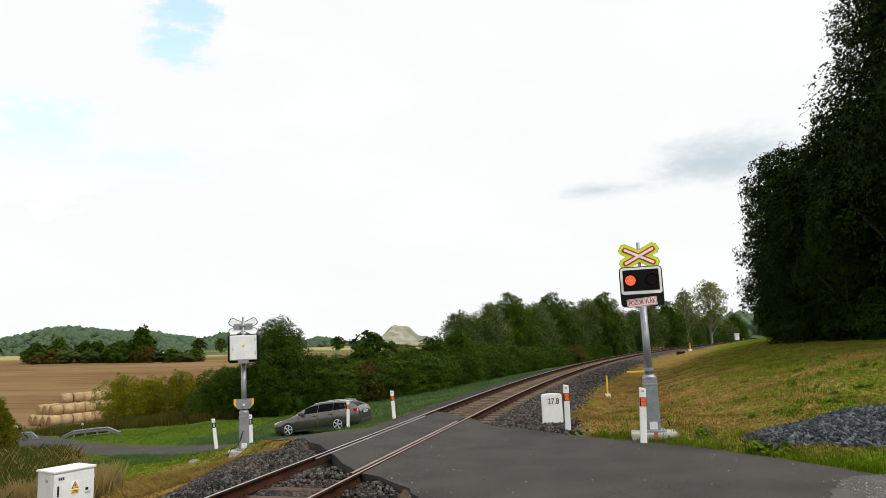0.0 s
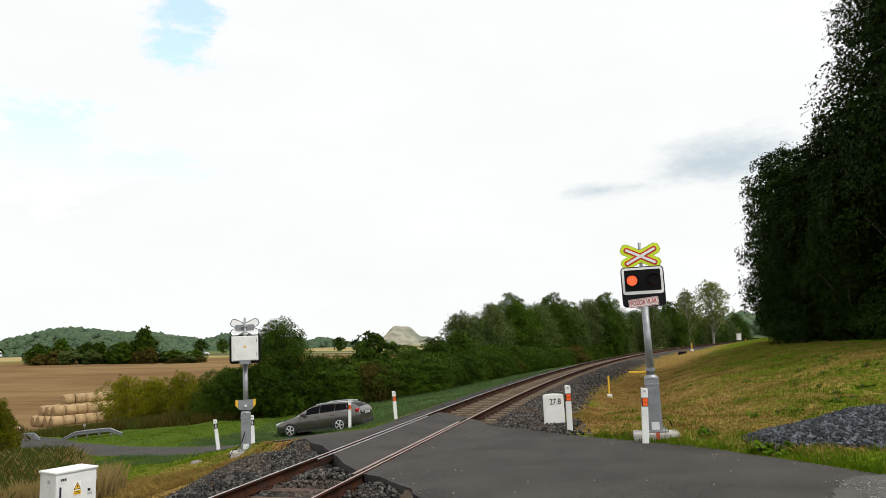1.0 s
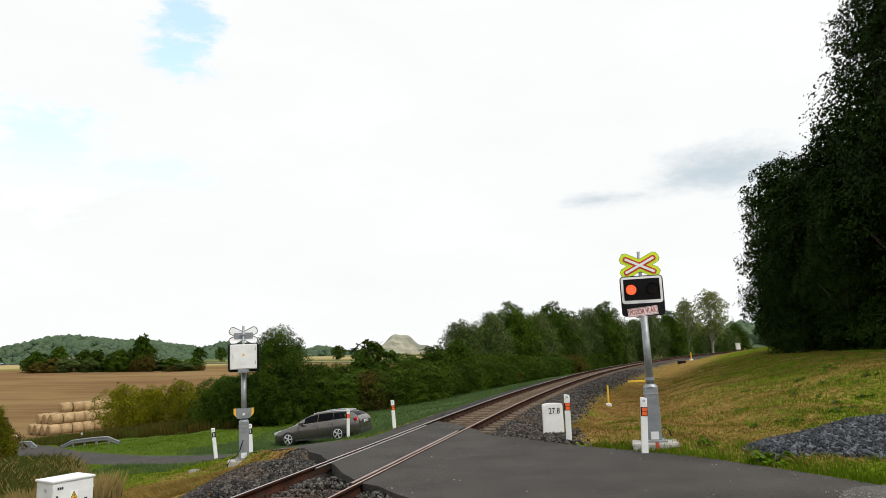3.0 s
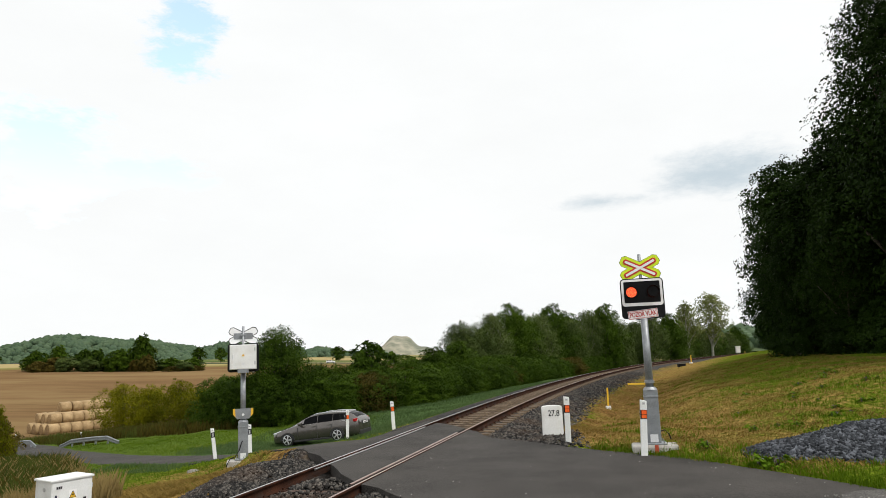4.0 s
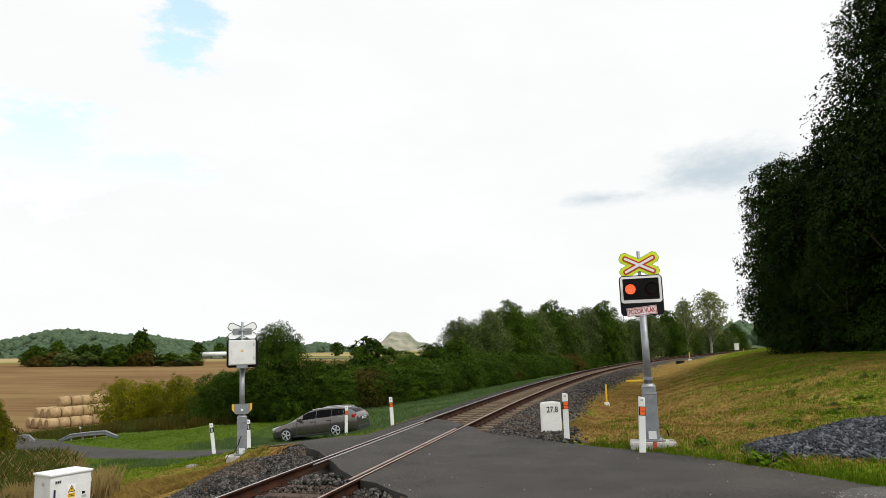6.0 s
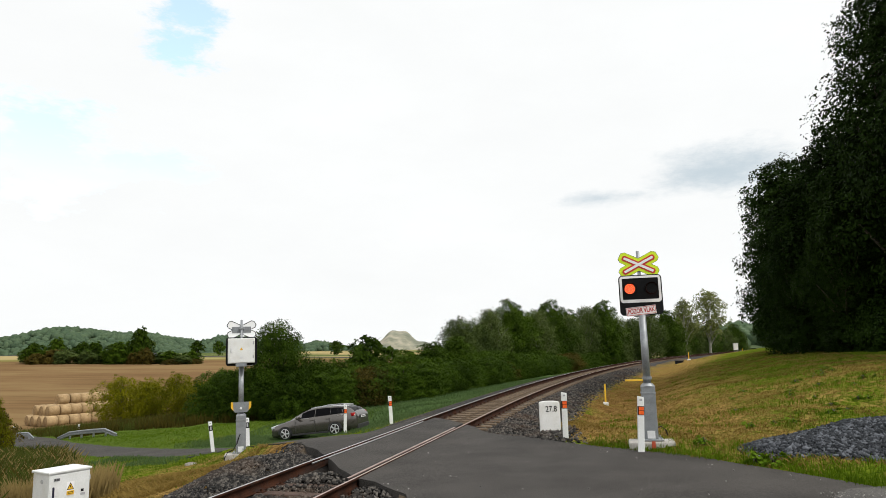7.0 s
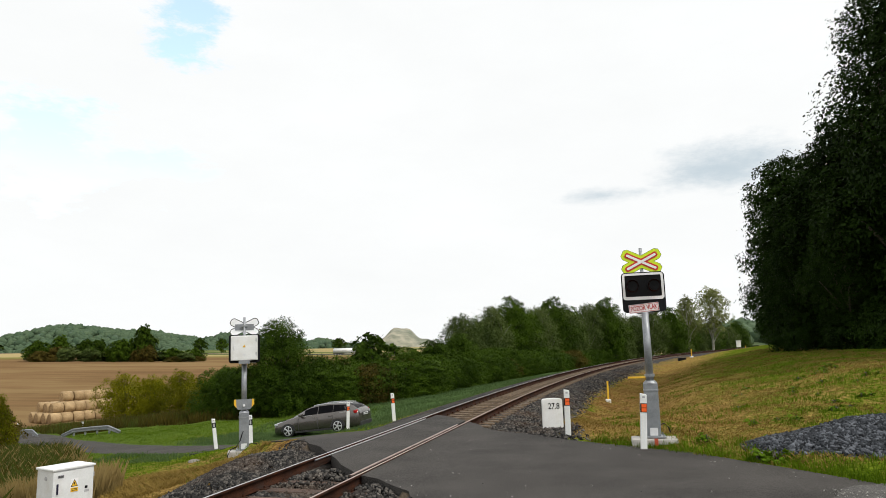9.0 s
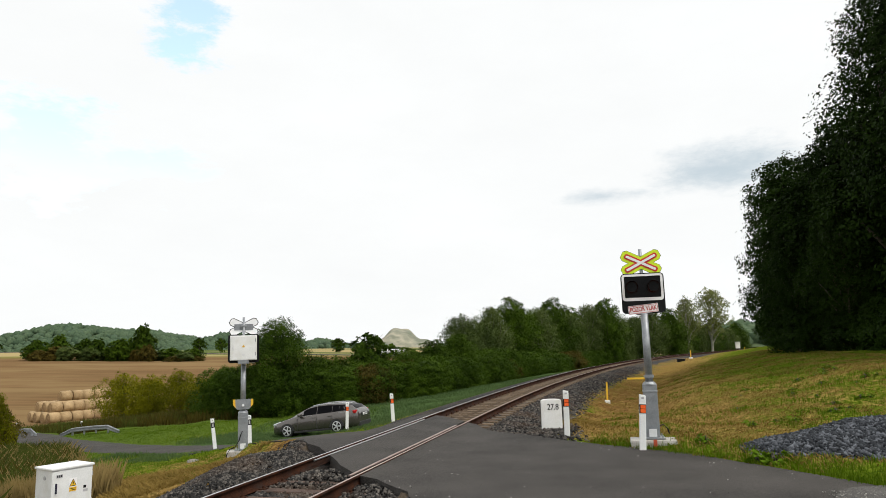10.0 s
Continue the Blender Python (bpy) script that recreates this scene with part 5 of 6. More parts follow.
# ---- vehicles ----
M_PAINT_GREY = material("grey_brown_metallic_paint", ((0.100, 0.089, 0.081), (0.125, 0.112, 0.102)), 0.25, 3, 300, 0.0, metal=0.65)
M_PAINT_WHITE = material("white_vehicle_paint", ((0.74, 0.74, 0.74), (0.8, 0.8, 0.8)), 0.35, 3, 50, 0.0)
M_PAINT_DARK = material("dark_vehicle_paint", ((0.02, 0.02, 0.025), (0.035, 0.035, 0.04)), 0.3, 3, 50, 0.0)
M_GLASS_DARK = material("tinted_car_glass", ((0.002, 0.002, 0.003), (0.004, 0.004, 0.005)), 0.04, 3, 50, 0.0, specular=0.05)
M_TYRE = material("tyre_rubber", ((0.012, 0.012, 0.013), (0.025, 0.025, 0.026)), 0.85, 6, 60, 0.2)
M_ALLOY = material("alloy_wheel", ((0.6, 0.6, 0.62), (0.7, 0.7, 0.72)), 0.35, 6, 60, 0.0, metal=0.7)
M_TAIL = material("red_tail_lamp", ((0.30, 0.008, 0.010), (0.42, 0.012, 0.015)), 0.15, 6, 60, 0.0)
M_HEADLAMP = material("clear_headlamp", ((0.55, 0.57, 0.6), (0.7, 0.72, 0.74)), 0.12, 6, 60, 0.0, metal=0.4)
M_PLASTIC = material("black_trim_plastic", ((0.015, 0.015, 0.016), (0.03, 0.03, 0.03)), 0.6, 8, 70, 0.1)

for paint_mat in (M_PAINT_GREY, M_PAINT_WHITE, M_PAINT_DARK):
    paint_mat.node_tree.nodes["Principled BSDF"].inputs["Coat Weight"].default_value = 0.7
    paint_mat.node_tree.nodes["Principled BSDF"].inputs["Coat Roughness"].default_value = 0.05

# stations of the body: x from the nose, sill, belt, top, half width, half width at the top
STATIONS = [(0.00, 0.22, 0.56, 0.63, 0.62, 0.50), (0.07, 0.17, 0.64, 0.70, 0.74, 0.58), (0.30, 0.17, 0.72, 0.79, 0.84, 0.63), (0.62, 0.18, 0.80, 0.86, 0.87, 0.64), (1.05, 0.18, 0.90, 0.965, 0.88, 0.66),
            (1.28, 0.18, 0.95, 1.06, 0.88, 0.67), (1.65, 0.18, 0.97, 1.25, 0.88, 0.63), (2.05, 0.18, 0.98, 1.40, 0.88, 0.59), (2.5, 0.18, 0.99, 1.455, 0.88, 0.58), (3.0, 0.18, 1.00, 1.45, 0.88, 0.58),
            (3.5, 0.18, 1.01, 1.42, 0.88, 0.57), (3.95, 0.20, 1.03, 1.36, 0.86, 0.55), (4.2, 0.20, 1.03, 1.25, 0.84, 0.53), (4.42, 0.21, 1.00, 1.06, 0.78, 0.57), (4.54, 0.24, 0.88, 0.92, 0.70, 0.56), (4.56, 0.28, 0.76, 0.80, 0.64, 0.50)]


def station(x):
    a = np.array(STATIONS)
    return [float(np.interp(x, a[:, 0], a[:, i])) for i in range(1, 6)]


def section(x):
    """The right half of the body's outline at x, from sill to roof."""
    zs, zb, zt, w, wt = station(x)
    return [(0, zs), (w * 0.86, zs), (w * 0.97, zs + 0.10), (w, zs + 0.28 * (zb - zs)), (w * 0.995, zs + 0.7 * (zb - zs)), (w * 0.955, zb), (w * 0.93, zb + 0.012),
            (wt + (w * 0.93 - wt) * 0.12, zt - 0.10 * (zt - zb)), (wt * 0.93, zt - 0.012), (wt * 0.6, zt + 0.008), (0, zt + 0.018)]


def glass_panel(x0, x1, side, lo=0.12, hi=0.86, steps=6, trim0=0.0, trim1=0.0):
    """A pane between belt and roof, following the body, 6 mm proud."""
    bm = bmesh.new()
    rows = []
    for i in range(steps + 1):
        x = x0 + (x1 - x0) * i / steps
        s = section(x)
        (ya, za), (yb, zb) = s[6], s[7]
        k0, k1 = lo, hi
        pts = []
        for k in (k0, (k0 + k1) / 2, k1):
            pts.append(bm.verts.new((x + (trim0 if i == 0 else trim1 if i == steps else 0) * k, side * (ya + (yb - ya) * k + 0.006), za + (zb - za) * k)))
        rows.append(pts)
    for a, b in zip(rows, rows[1:]):
        for k in range(2):
            bm.faces.new((a[k], b[k], b[k + 1], a[k + 1]))
    ret = bmesh.ops.extrude_face_region(bm, geom=list(bm.faces))
    for v in ret["geom"]:
        if isinstance(v, bmesh.types.BMVert):
            v.co.y -= side * 0.012
    bmesh.ops.recalc_face_normals(bm, faces=bm.faces)
    return bm


def cross_panel(x0, x1, wide, k, lift=0.008):
    """A windscreen or rear window across the body between two stations."""
    bm = bmesh.new()
    rows = []
    for i in range(5):
        x = x0 + (x1 - x0) * i / 4
        zs, zb, zt, w, wt = station(x)
        rows.append([bm.verts.new((x, q * wt * wide, zt + 0.018 - 0.012 * abs(q) ** 2 * 2 + lift)) for q in (-1, -0.6, 0, 0.6, 1)])
    for a, b in zip(rows, rows[1:]):
        for j in range(4):
            bm.faces.new((a[j], a[j + 1], b[j + 1], b[j]))
    ret = bmesh.ops.extrude_face_region(bm, geom=list(bm.faces))
    for v in ret["geom"]:
        if isinstance(v, bmesh.types.BMVert):
            v.co.z -= 0.014
    bmesh.ops.recalc_face_normals(bm, faces=bm.faces)
    return bm


def make_wheel(car, x, side, r=0.31):
    y = side * 0.80
    tyre = bmesh.new()
    made = bmesh.ops.create_cone(tyre, cap_ends=True, segments=36, radius1=r, radius2=r, depth=0.20)["verts"]
    bmesh.ops.rotate(tyre, matrix=Matrix.Rotation(radians(90), 3, "X"), verts=made)
    bmesh.ops.bevel(tyre, geom=[e for e in tyre.edges if abs(e.verts[0].co.y - e.verts[1].co.y) < 0.01], offset=0.03, segments=2, affect="EDGES")
    wheel = part("wheel", tyre, M_TYRE, car, "black tyre on a spoked alloy rim")
    wheel.location = (x, y, r)
    rim = bmesh.new()
    tube((0, side * 0.101, 0), (0, side * 0.108, 0), 0.055, n=16, bm=rim)
    for k in range(10):
        a = 2 * math.pi * (k // 2 + (0.16 if k % 2 else -0.16) / 1.0 * 0.5) / 5
        tube((0.03 * math.cos(a), side * 0.104, 0.03 * math.sin(a)), (0.205 * math.cos(a), side * 0.106, 0.205 * math.sin(a)), 0.022, 0.019, 6, rim)
    seg = 32
    for k in range(seg):
        a, b = 2 * math.pi * k / seg, 2 * math.pi * (k + 1) / seg
        q = [rim.verts.new((c * math.cos(t), side * h, c * math.sin(t))) for c, t, h in ((0.20, a, 0.109), (0.23, a, 0.104), (0.23, b, 0.104), (0.20, b, 0.109))]
        rim.faces.new(q)
    part("rim", rim, M_ALLOY, wheel, "silver spoked alloy rim")
    return wheel


def make_car(m, paint, label, name="parked_car", group=""):
    """An estate car, nose at x = 0, tail at x = 4.56, wheels on z = 0."""
    t = thing(name, m, label, "car", group)
    off = Matrix.Translation((-2.28, 0, 0))
    bm = bmesh.new()
    rows = []
    xs = sorted(set([s[0] for s in STATIONS] + [0.18, 0.45, 0.85, 1.45, 1.85, 2.28, 2.75, 3.25, 3.72, 4.08, 4.32]))
    for x in xs:
        s = section(x)
        rows.append([bm.verts.new((x, y, z)) for y, z in s] + [bm.verts.new((x, -y, z)) for y, z in s[-2:0:-1]])
    for a, b in zip(rows, rows[1:]):
        n = len(a)
        for k in range(n):
            bm.faces.new((a[k], b[k], b[(k + 1) % n], a[(k + 1) % n]))
    bm.faces.new(rows[0])
    bm.faces.new(rows[-1][::-1])
    bmesh.ops.recalc_face_normals(bm, faces=bm.faces)
    body = part("body", bm, paint, t, "", True)
    for side in (-1, 1):
        part("front_door_window", glass_panel(1.60, 2.43, side, 0.04, 0.93, 6, 0.34, 0.0), M_GLASS_DARK, t, "dark side window")
        part("rear_door_window", glass_panel(2.46, 3.23, side, 0.04, 0.94, 6), M_GLASS_DARK, t, "dark side window")
        part("quarter_window", glass_panel(3.25, 4.08, side, 0.06, 0.93, 6, 0.0, -0.10), M_GLASS_DARK, t, "dark tinted rear side window")
        part("chrome_strip", box(2.3, 0.012, 0.018, (2.75, side * 0.835, 0.965)), M_ALLOY, t, "thin bright belt strip")
        for x in (2.28, 3.10):
            part("door_handle", box(0.19, 0.03, 0.035, (x, side * 0.885, 0.84), 0.012), paint, t)
        for x in (1.42, 2.44, 3.22):
            part("door_seam", box(0.012, 0.012, 0.62, (x, side * 0.877, 0.28)), M_PLASTIC, t)
        mirror = part("wing_mirror", box(0.16, 0.22, 0.15, (1.62, side * 0.95, 0.96), 0.045, 3), paint, t, "", True)
        part("mirror_foot", box(0.08, 0.10, 0.05, (1.60, side * 0.86, 0.95), 0.01), M_PLASTIC, mirror)
        # bright tube added along the roof edge, standing for its reflection of the sky
        glint_bm = bmesh.new()
        for xa, xb in ((2.2, 2.5), (2.5, 3.0), (3.0, 3.5), (3.5, 3.9)):
            ends = [(q, side * station(q)[4] * 0.97, station(q)[2] + 0.012) for q in (xa, xb)]
            tube(*ends, 0.018, n=8, bm=glint_bm)
        part("roof_edge_glint", glint_bm, M_ALLOY, t, "bright strip added as the roof edge's reflection")
        part("sill_trim", box(2.0, 0.03, 0.09, (2.2, side * 0.855, 0.18), 0.01), M_PLASTIC, t)
        for x in (0.86, 3.46):
            arch = bmesh.new()
            prev = None
            for k in range(17):
                a = math.pi * k / 16
                cur = [arch.verts.new((x + r * math.cos(a), side * 0.884, 0.31 + r * math.sin(a))) for r in (0.0, 0.375)]
                if prev:
                    arch.faces.new((prev[0], prev[1], cur[1], cur[0]))
                prev = cur
            bmesh.ops.remove_doubles(arch, verts=arch.verts, dist=0.001)
            ret = bmesh.ops.extrude_face_region(arch, geom=list(arch.faces))
            for v in ret["geom"]:
                if isinstance(v, bmesh.types.BMVert):
                    v.co.y -= side * 0.05
            part("wheel_arch", arch, M_PLASTIC, t, "dark wheel arch")
            make_wheel(t, x, side)
        part("headlight", box(0.42, 0.10, 0.13, (0.30, side * 0.735, 0.64), 0.04, 3, turn=Matrix.Rotation(radians(side * -22), 4, "Z") @ Matrix.Rotation(radians(-14), 4, "Y")), M_HEADLAMP, t, "clear swept headlight")
        part("tail_lamp", box(0.26, 0.20, 0.16, (4.33, side * 0.70, 0.86), 0.04, 3, turn=Matrix.Rotation(radians(side * 24), 4, "Z")), M_TAIL, t, "red wrap-around tail lamp")
        part("fog_lamp", box(0.06, 0.14, 0.08, (0.10, side * 0.60, 0.34), 0.02), M_PLASTIC, t)
    part("windscreen", cross_panel(1.30, 2.04, 0.93, 0), M_GLASS_DARK, t, "dark raked windscreen")
    part("rear_window", cross_panel(4.0, 4.40, 0.9, 0), M_GLASS_DARK, t, "dark rear window")
    part("front_bumper_grille", box(0.10, 0.95, 0.14, (0.04, 0, 0.30), 0.03), M_PLASTIC, t, "black lower grille")
    part("rear_bumper", box(0.16, 1.36, 0.24, (4.50, 0, 0.20), 0.05, 3), M_PLASTIC, t, "black lower rear bumper")
    part("tailgate_panel", box(0.04, 0.78, 0.16, (4.555, 0, 0.70), 0.015), M_PLASTIC, t, "black tailgate panel")
    plate_ob = part("number_plate", box(0.02, 0.52, 0.11, (4.572, 0, 0.72), 0.004), M_SIGN_WHITE, t, "white plate")
    for k in range(6):
        part("plate_bar", box(0.003, 0.045, 0.06, (4.5835, -0.17 + 0.068 * k, 0.745)), M_BLACK, plate_ob)
    part("rear_wiper", box(0.02, 0.40, 0.018, (4.34, 0.08, 1.20)), M_PLASTIC, t)
    low = Matrix.Diagonal((1, 1, 0.94, 1))
    for o in t.children:
        o.matrix_basis = off @ o.matrix_basis if o.name.startswith("wheel") and "arch" not in o.name else off @ low @ o.matrix_basis
    return t


# hubs of the wheels towards the lane, front and rear
CAR_A, CAR_B = Vector((-7.747, 33.6, -1.904)), Vector((-5.234, 32.9, -1.634))
cw = CAR_B - CAR_A
car_way = pose(0, 0, 0, 0, 0, math.degrees(math.atan2(cw.y, cw.x))) @ pose(0, 0, 0, 0, -math.degrees(math.atan2(cw.z, math.hypot(cw.x, cw.y))), 0)
parked = make_car(Matrix.Translation((CAR_A + CAR_B) / 2 - car_way @ Vector((-0.12, -0.9, 0.31))) @ car_way, M_PAINT_GREY, "grey-brown metallic estate car standing beside the lane")


# far road and its traffic
def far_road_y(x):
    return 352 - (x + 49) * 0.0943


def make_far_road():
    xs = np.arange(-460, 160, 5.0)
    verts, faces = [], []
    for i, x in enumerate(xs):
        y = far_road_y(x)
        z = gz(x, y) + 0.25
        for w, dz in ((-4.5, -0.5), (-3.5, 0), (3.5, 0), (4.5, -0.5)):
            verts.append((x + w * 0.094, y + w, z + dz))
        if i:
            b = i * 4
            faces += [(b - 4 + k, b + k, b + k + 1, b - 3 + k) for k in range(3)]
    return tagged(new("far_road", array_mesh("far_road", verts, faces, M_ASPHALT)), "main road across the far fields", "road", kind="structure")


make_far_road()


def make_tanker():
    """A white road tanker, nose towards +x, front at x = 0."""
    t = thing("tanker_truck", pose(0, 0, 0), "long white articulated tanker lorry on the far road", "lorry")
    cab = part("cab", plate([(-2.1, 0.6), (-0.05, 0.5), (0, 1.5), (-0.25, 2.7), (-0.9, 3.35), (-2.1, 3.4)], 2.45), M_PAINT_WHITE, t, "white cab")
    cab.location = (0, -1.22, 0)
    part("cab_window", box(0.75, 2.47, 0.7, (-0.75, 0, 1.75), 0.05), M_GLASS_DARK, t, "dark cab window")
    part("windscreen", plate([(-0.06, 1.65), (-0.22, 2.62), (-0.3, 2.62), (-0.14, 1.65)], 2.1), M_GLASS_DARK, t).location = (0.08, -1.05, 0)
    tank = bmesh.new()
    made = bmesh.ops.create_cone(tank, cap_ends=True, segments=24, radius1=1.12, radius2=1.12, depth=12.4)["verts"]
    bmesh.ops.rotate(tank, matrix=Matrix.Rotation(radians(90), 3, "Y"), verts=made)
    bmesh.ops.bevel(tank, geom=[e for e in tank.edges if abs(e.verts[0].co.x - e.verts[1].co.x) < 0.01], offset=0.25, segments=3, affect="EDGES")
    part("tank", tank, M_PAINT_WHITE, t, "white cylindrical tank", True).location = (-9.5, 0, 2.35)
    part("walkway", box(10.5, 0.6, 0.12, (-9.5, 0, 3.45), 0.02), M_GALV, t)
    part("chassis", box(15.2, 1.0, 0.35, (-8.2, 0, 0.75), 0.02), M_PLASTIC, t, "black chassis")
    part("side_guard", box(4.5, 2.3, 0.35, (-7.6, 0, 0.7), 0.03), M_GALV, t)
    for x in (-1.2, -4.4, -11.6, -12.9, -14.2):
        for y in (-1.0, 1.0):
            w = bmesh.new()
            tube((0, -0.17, 0), (0, 0.17, 0), 0.5, n=20, bm=w)
            wheel = part("wheel", w, M_TYRE, t, "black lorry wheel")
            wheel.location = (x, y, 0.5)
            part("hub", tube((0, -0.19 * (1 if y < 0 else -1), 0), (0, -0.17 * (1 if y < 0 else -1), 0), 0.25, n=12), M_ALLOY, wheel)
    for k in range(5):
        part("text_bar", box(0.35, 0.02, 0.22, (-10.6 + 0.5 * k, -1.13, 2.3)), M_GREY_REFL, t)
    return t


tanker = make_tanker()
far_white_car = make_car(pose(0, 0, 0), M_PAINT_WHITE, "white car driving on the far road", "driving_car", "traffic on the far road")
far_dark_car = make_car(pose(0, 0, 0), M_PAINT_DARK, "dark car driving on the far road", "driving_car", "traffic on the far road")
far_late_car = make_car(pose(0, 0, 0), M_PAINT_DARK, "dark car driving on the far road", "driving_car", "traffic on the far road")


# ---- sleepers, stones ----
def make_sleepers():
    bm = box(2.5, 0.25, 0.16, (0, 0, -0.335), 0.02, 1)
    rng = random.Random(8)
    for v in bm.verts:
        v.co.z += rng.uniform(-0.004, 0.004)
    wood = bpy.data.meshes.new("sleeper")
    bm.to_mesh(wood)
    bm.free()
    grey = wood.copy()
    wood.materials.append(M_SLEEPER)
    grey.materials.append(M_SLEEPER_GREY)
    plate_bm = box(0.36, 0.15, 0.02, (0, 0, -0.185), 0.003, 1)
    for sx in (-1, 1):
        tube((sx * 0.12, 0, -0.17), (sx * 0.12, 0, -0.125), 0.022, 0.018, 6, plate_bm)
    fix = bpy.data.meshes.new("rail_fastening")
    plate_bm.to_mesh(fix)
    plate_bm.free()
    fix.materials.append(M_RUST)
    s = -4.0
    while s < 95:
        if not 3.2 < s < 10.2:
            p = rail_at(s)
            h = math.degrees(np.interp(s, LINE_S, LINE_H))
            o = new("sleeper", wood if s < 10 else grey)
            o.parent = track
            o.matrix_basis = pose(p.x, p.y, 0.012, 0, 0, -h + rng.uniform(-0.8, 0.8))
            if s < 45:
                for side in (-1, 1):
                    f = new("rail_fastening", fix)
                    f.parent = o
                    f.location = (side * GAUGE, 0, 0)
        s += 0.62


make_sleepers()


def bed_height(s, d):
    z = np.interp(np.abs(d), [0, 0.5, 0.95, 1.9, 2.9, 3.4], [-0.20, -0.20, -0.215, -0.30, -0.58, -0.8])
    return z + 0.34 * np.exp(-((s - 4.6) / 1.9) ** 2 - ((d + 2.45) / 0.85) ** 2) + 0.18 * np.exp(-((s - 2.2) / 1.5) ** 2 - ((d - 1.5) / 0.6) ** 2) + 0.09 * np.exp(-((s - 3.3) / 0.8) ** 2 - (d / 0.6) ** 2) + 0.10 * np.exp(-((s - 1.0) / 3) ** 2 - ((d + 1.9) / 0.6) ** 2)


CUBE = np.array([(-1, -1, -1), (1, -1, -1), (1, 1, -1), (-1, 1, -1), (-1, -1, 1), (1, -1, 1), (1, 1, 1), (-1, 1, 1)], float)
CUBE_F = np.array([(0, 3, 2, 1), (4, 5, 6, 7), (0, 1, 5, 4), (1, 2, 6, 5), (2, 3, 7, 6), (3, 0, 4, 7)])


def stones(name, pos, size, mat, seed, label):
    """Angular broken stones, each its own island."""
    rng = np.random.default_rng(seed)
    n = len(pos)
    q = rng.normal(size=(n, 4))
    q /= np.linalg.norm(q, axis=1)[:, None]
    w, x, y, z = q.T
    R = np.stack([np.stack([1 - 2 * (y * y + z * z), 2 * (x * y - z * w), 2 * (x * z + y * w)], 1), np.stack([2 * (x * y + z * w), 1 - 2 * (x * x + z * z), 2 * (y * z - x * w)], 1),
                  np.stack([2 * (x * z - y * w), 2 * (y * z + x * w), 1 - 2 * (x * x + y * y)], 1)], 1)
    v = CUBE[None] * rng.uniform(0.45, 1.05, (n, 8, 1)) * rng.uniform(0.55, 1.1, (n, 1, 3)) * (size * rng.uniform(0.6, 1.3, n))[:, None, None]
    v = np.einsum("nij,nkj->nki", R, v) + pos[:, None]
    f = CUBE_F[None] + 8 * np.arange(n)[:, None, None]
    return tagged(new(name, array_mesh(name, v.reshape(-1, 3), f.reshape(-1, 4), mat)), label, "stones", kind="stuff")


def track_points(n, s0, s1, d0, d1, seed):
    rng = np.random.default_rng(seed)
    s, d = rng.uniform(s0, s1, n), rng.uniform(d0, d1, n)
    h = np.interp(s, LINE_S, LINE_H)
    x = np.interp(s, LINE_S, LINE_X) + d * np.cos(h)
    y = np.interp(s, LINE_S, LINE_Y) - d * np.sin(h)
    z = bed_height(s, d)
    keep = np.abs(np.abs(d) - GAUGE) > 0.085
    # sleepers stay free between the rails
    keep &= ~((np.abs(d) < 1.2) & (np.abs((s + 4.0 + 0.31) % 0.62 - 0.31) < 0.10) & (rng.uniform(0, 1, n) < 0.9))
    e, _ = from_lane(x, y)
    keep &= e > -0.15
    # the shoulder thins out towards the grass
    keep &= rng.uniform(0, 1, n) > smooth(np.abs(d), 2.4, 3.2) * 0.85
    g = ground_height(x, y)
    z = np.maximum(z, np.where(np.abs(d) > 2.0, g - 0.01, -9))
    return np.c_[x, y, z][keep]


near_stones = np.concatenate([track_points(20000, -4, 3.8, -3.3, 3.0, 1), track_points(7000, 2.5, 7.5, -3.4, -1.2, 2)])
stones("ballast_stones", near_stones, 0.030, M_BALLAST_NEAR, 3, "dark grey broken ballast stones between and beside the rails")
far_stones = [np.concatenate([track_points(6500, 9.0, 24, a, b, 4), track_points(6500, 24, 60, a, b, 5)]) for a, b in ((-2.9, -0.85), (0.85, 3.1))]
stones("ballast_stones", np.concatenate(far_stones), 0.042, M_BALLAST_NEAR, 6, "grey ballast stones along the track beyond the crossing")
stones("ballast_stones", np.concatenate([track_points(3200, 9.5, 24, -0.7, 0.7, 7), track_points(3000, 24, 55, -0.7, 0.7, 8)]), 0.036, M_STONE_TAN, 9, "rust-dusted ballast stones between the rails")


gx, gy = np.random.default_rng(61).uniform((1.2, 14.9), (4.4, 18.0), (2600, 2)).T
loose = (from_lane(gx, gy)[0] > -0.1) & (along_rail(gx, gy)[1] < 4.0 + 0.5 * np.sin(gx * 5)) & (along_rail(gx, gy)[1] > 1.6)
loose &= np.random.default_rng(62).uniform(0, 1, len(gx)) > smooth(along_rail(gx, gy)[1], 3.2, 4.4)
stones("ballast_stones", np.c_[gx, gy, ground_height(gx, gy) + 0.01][loose], 0.036, M_BALLAST_NEAR, 63, "loose ballast stones round the kilometre stone")


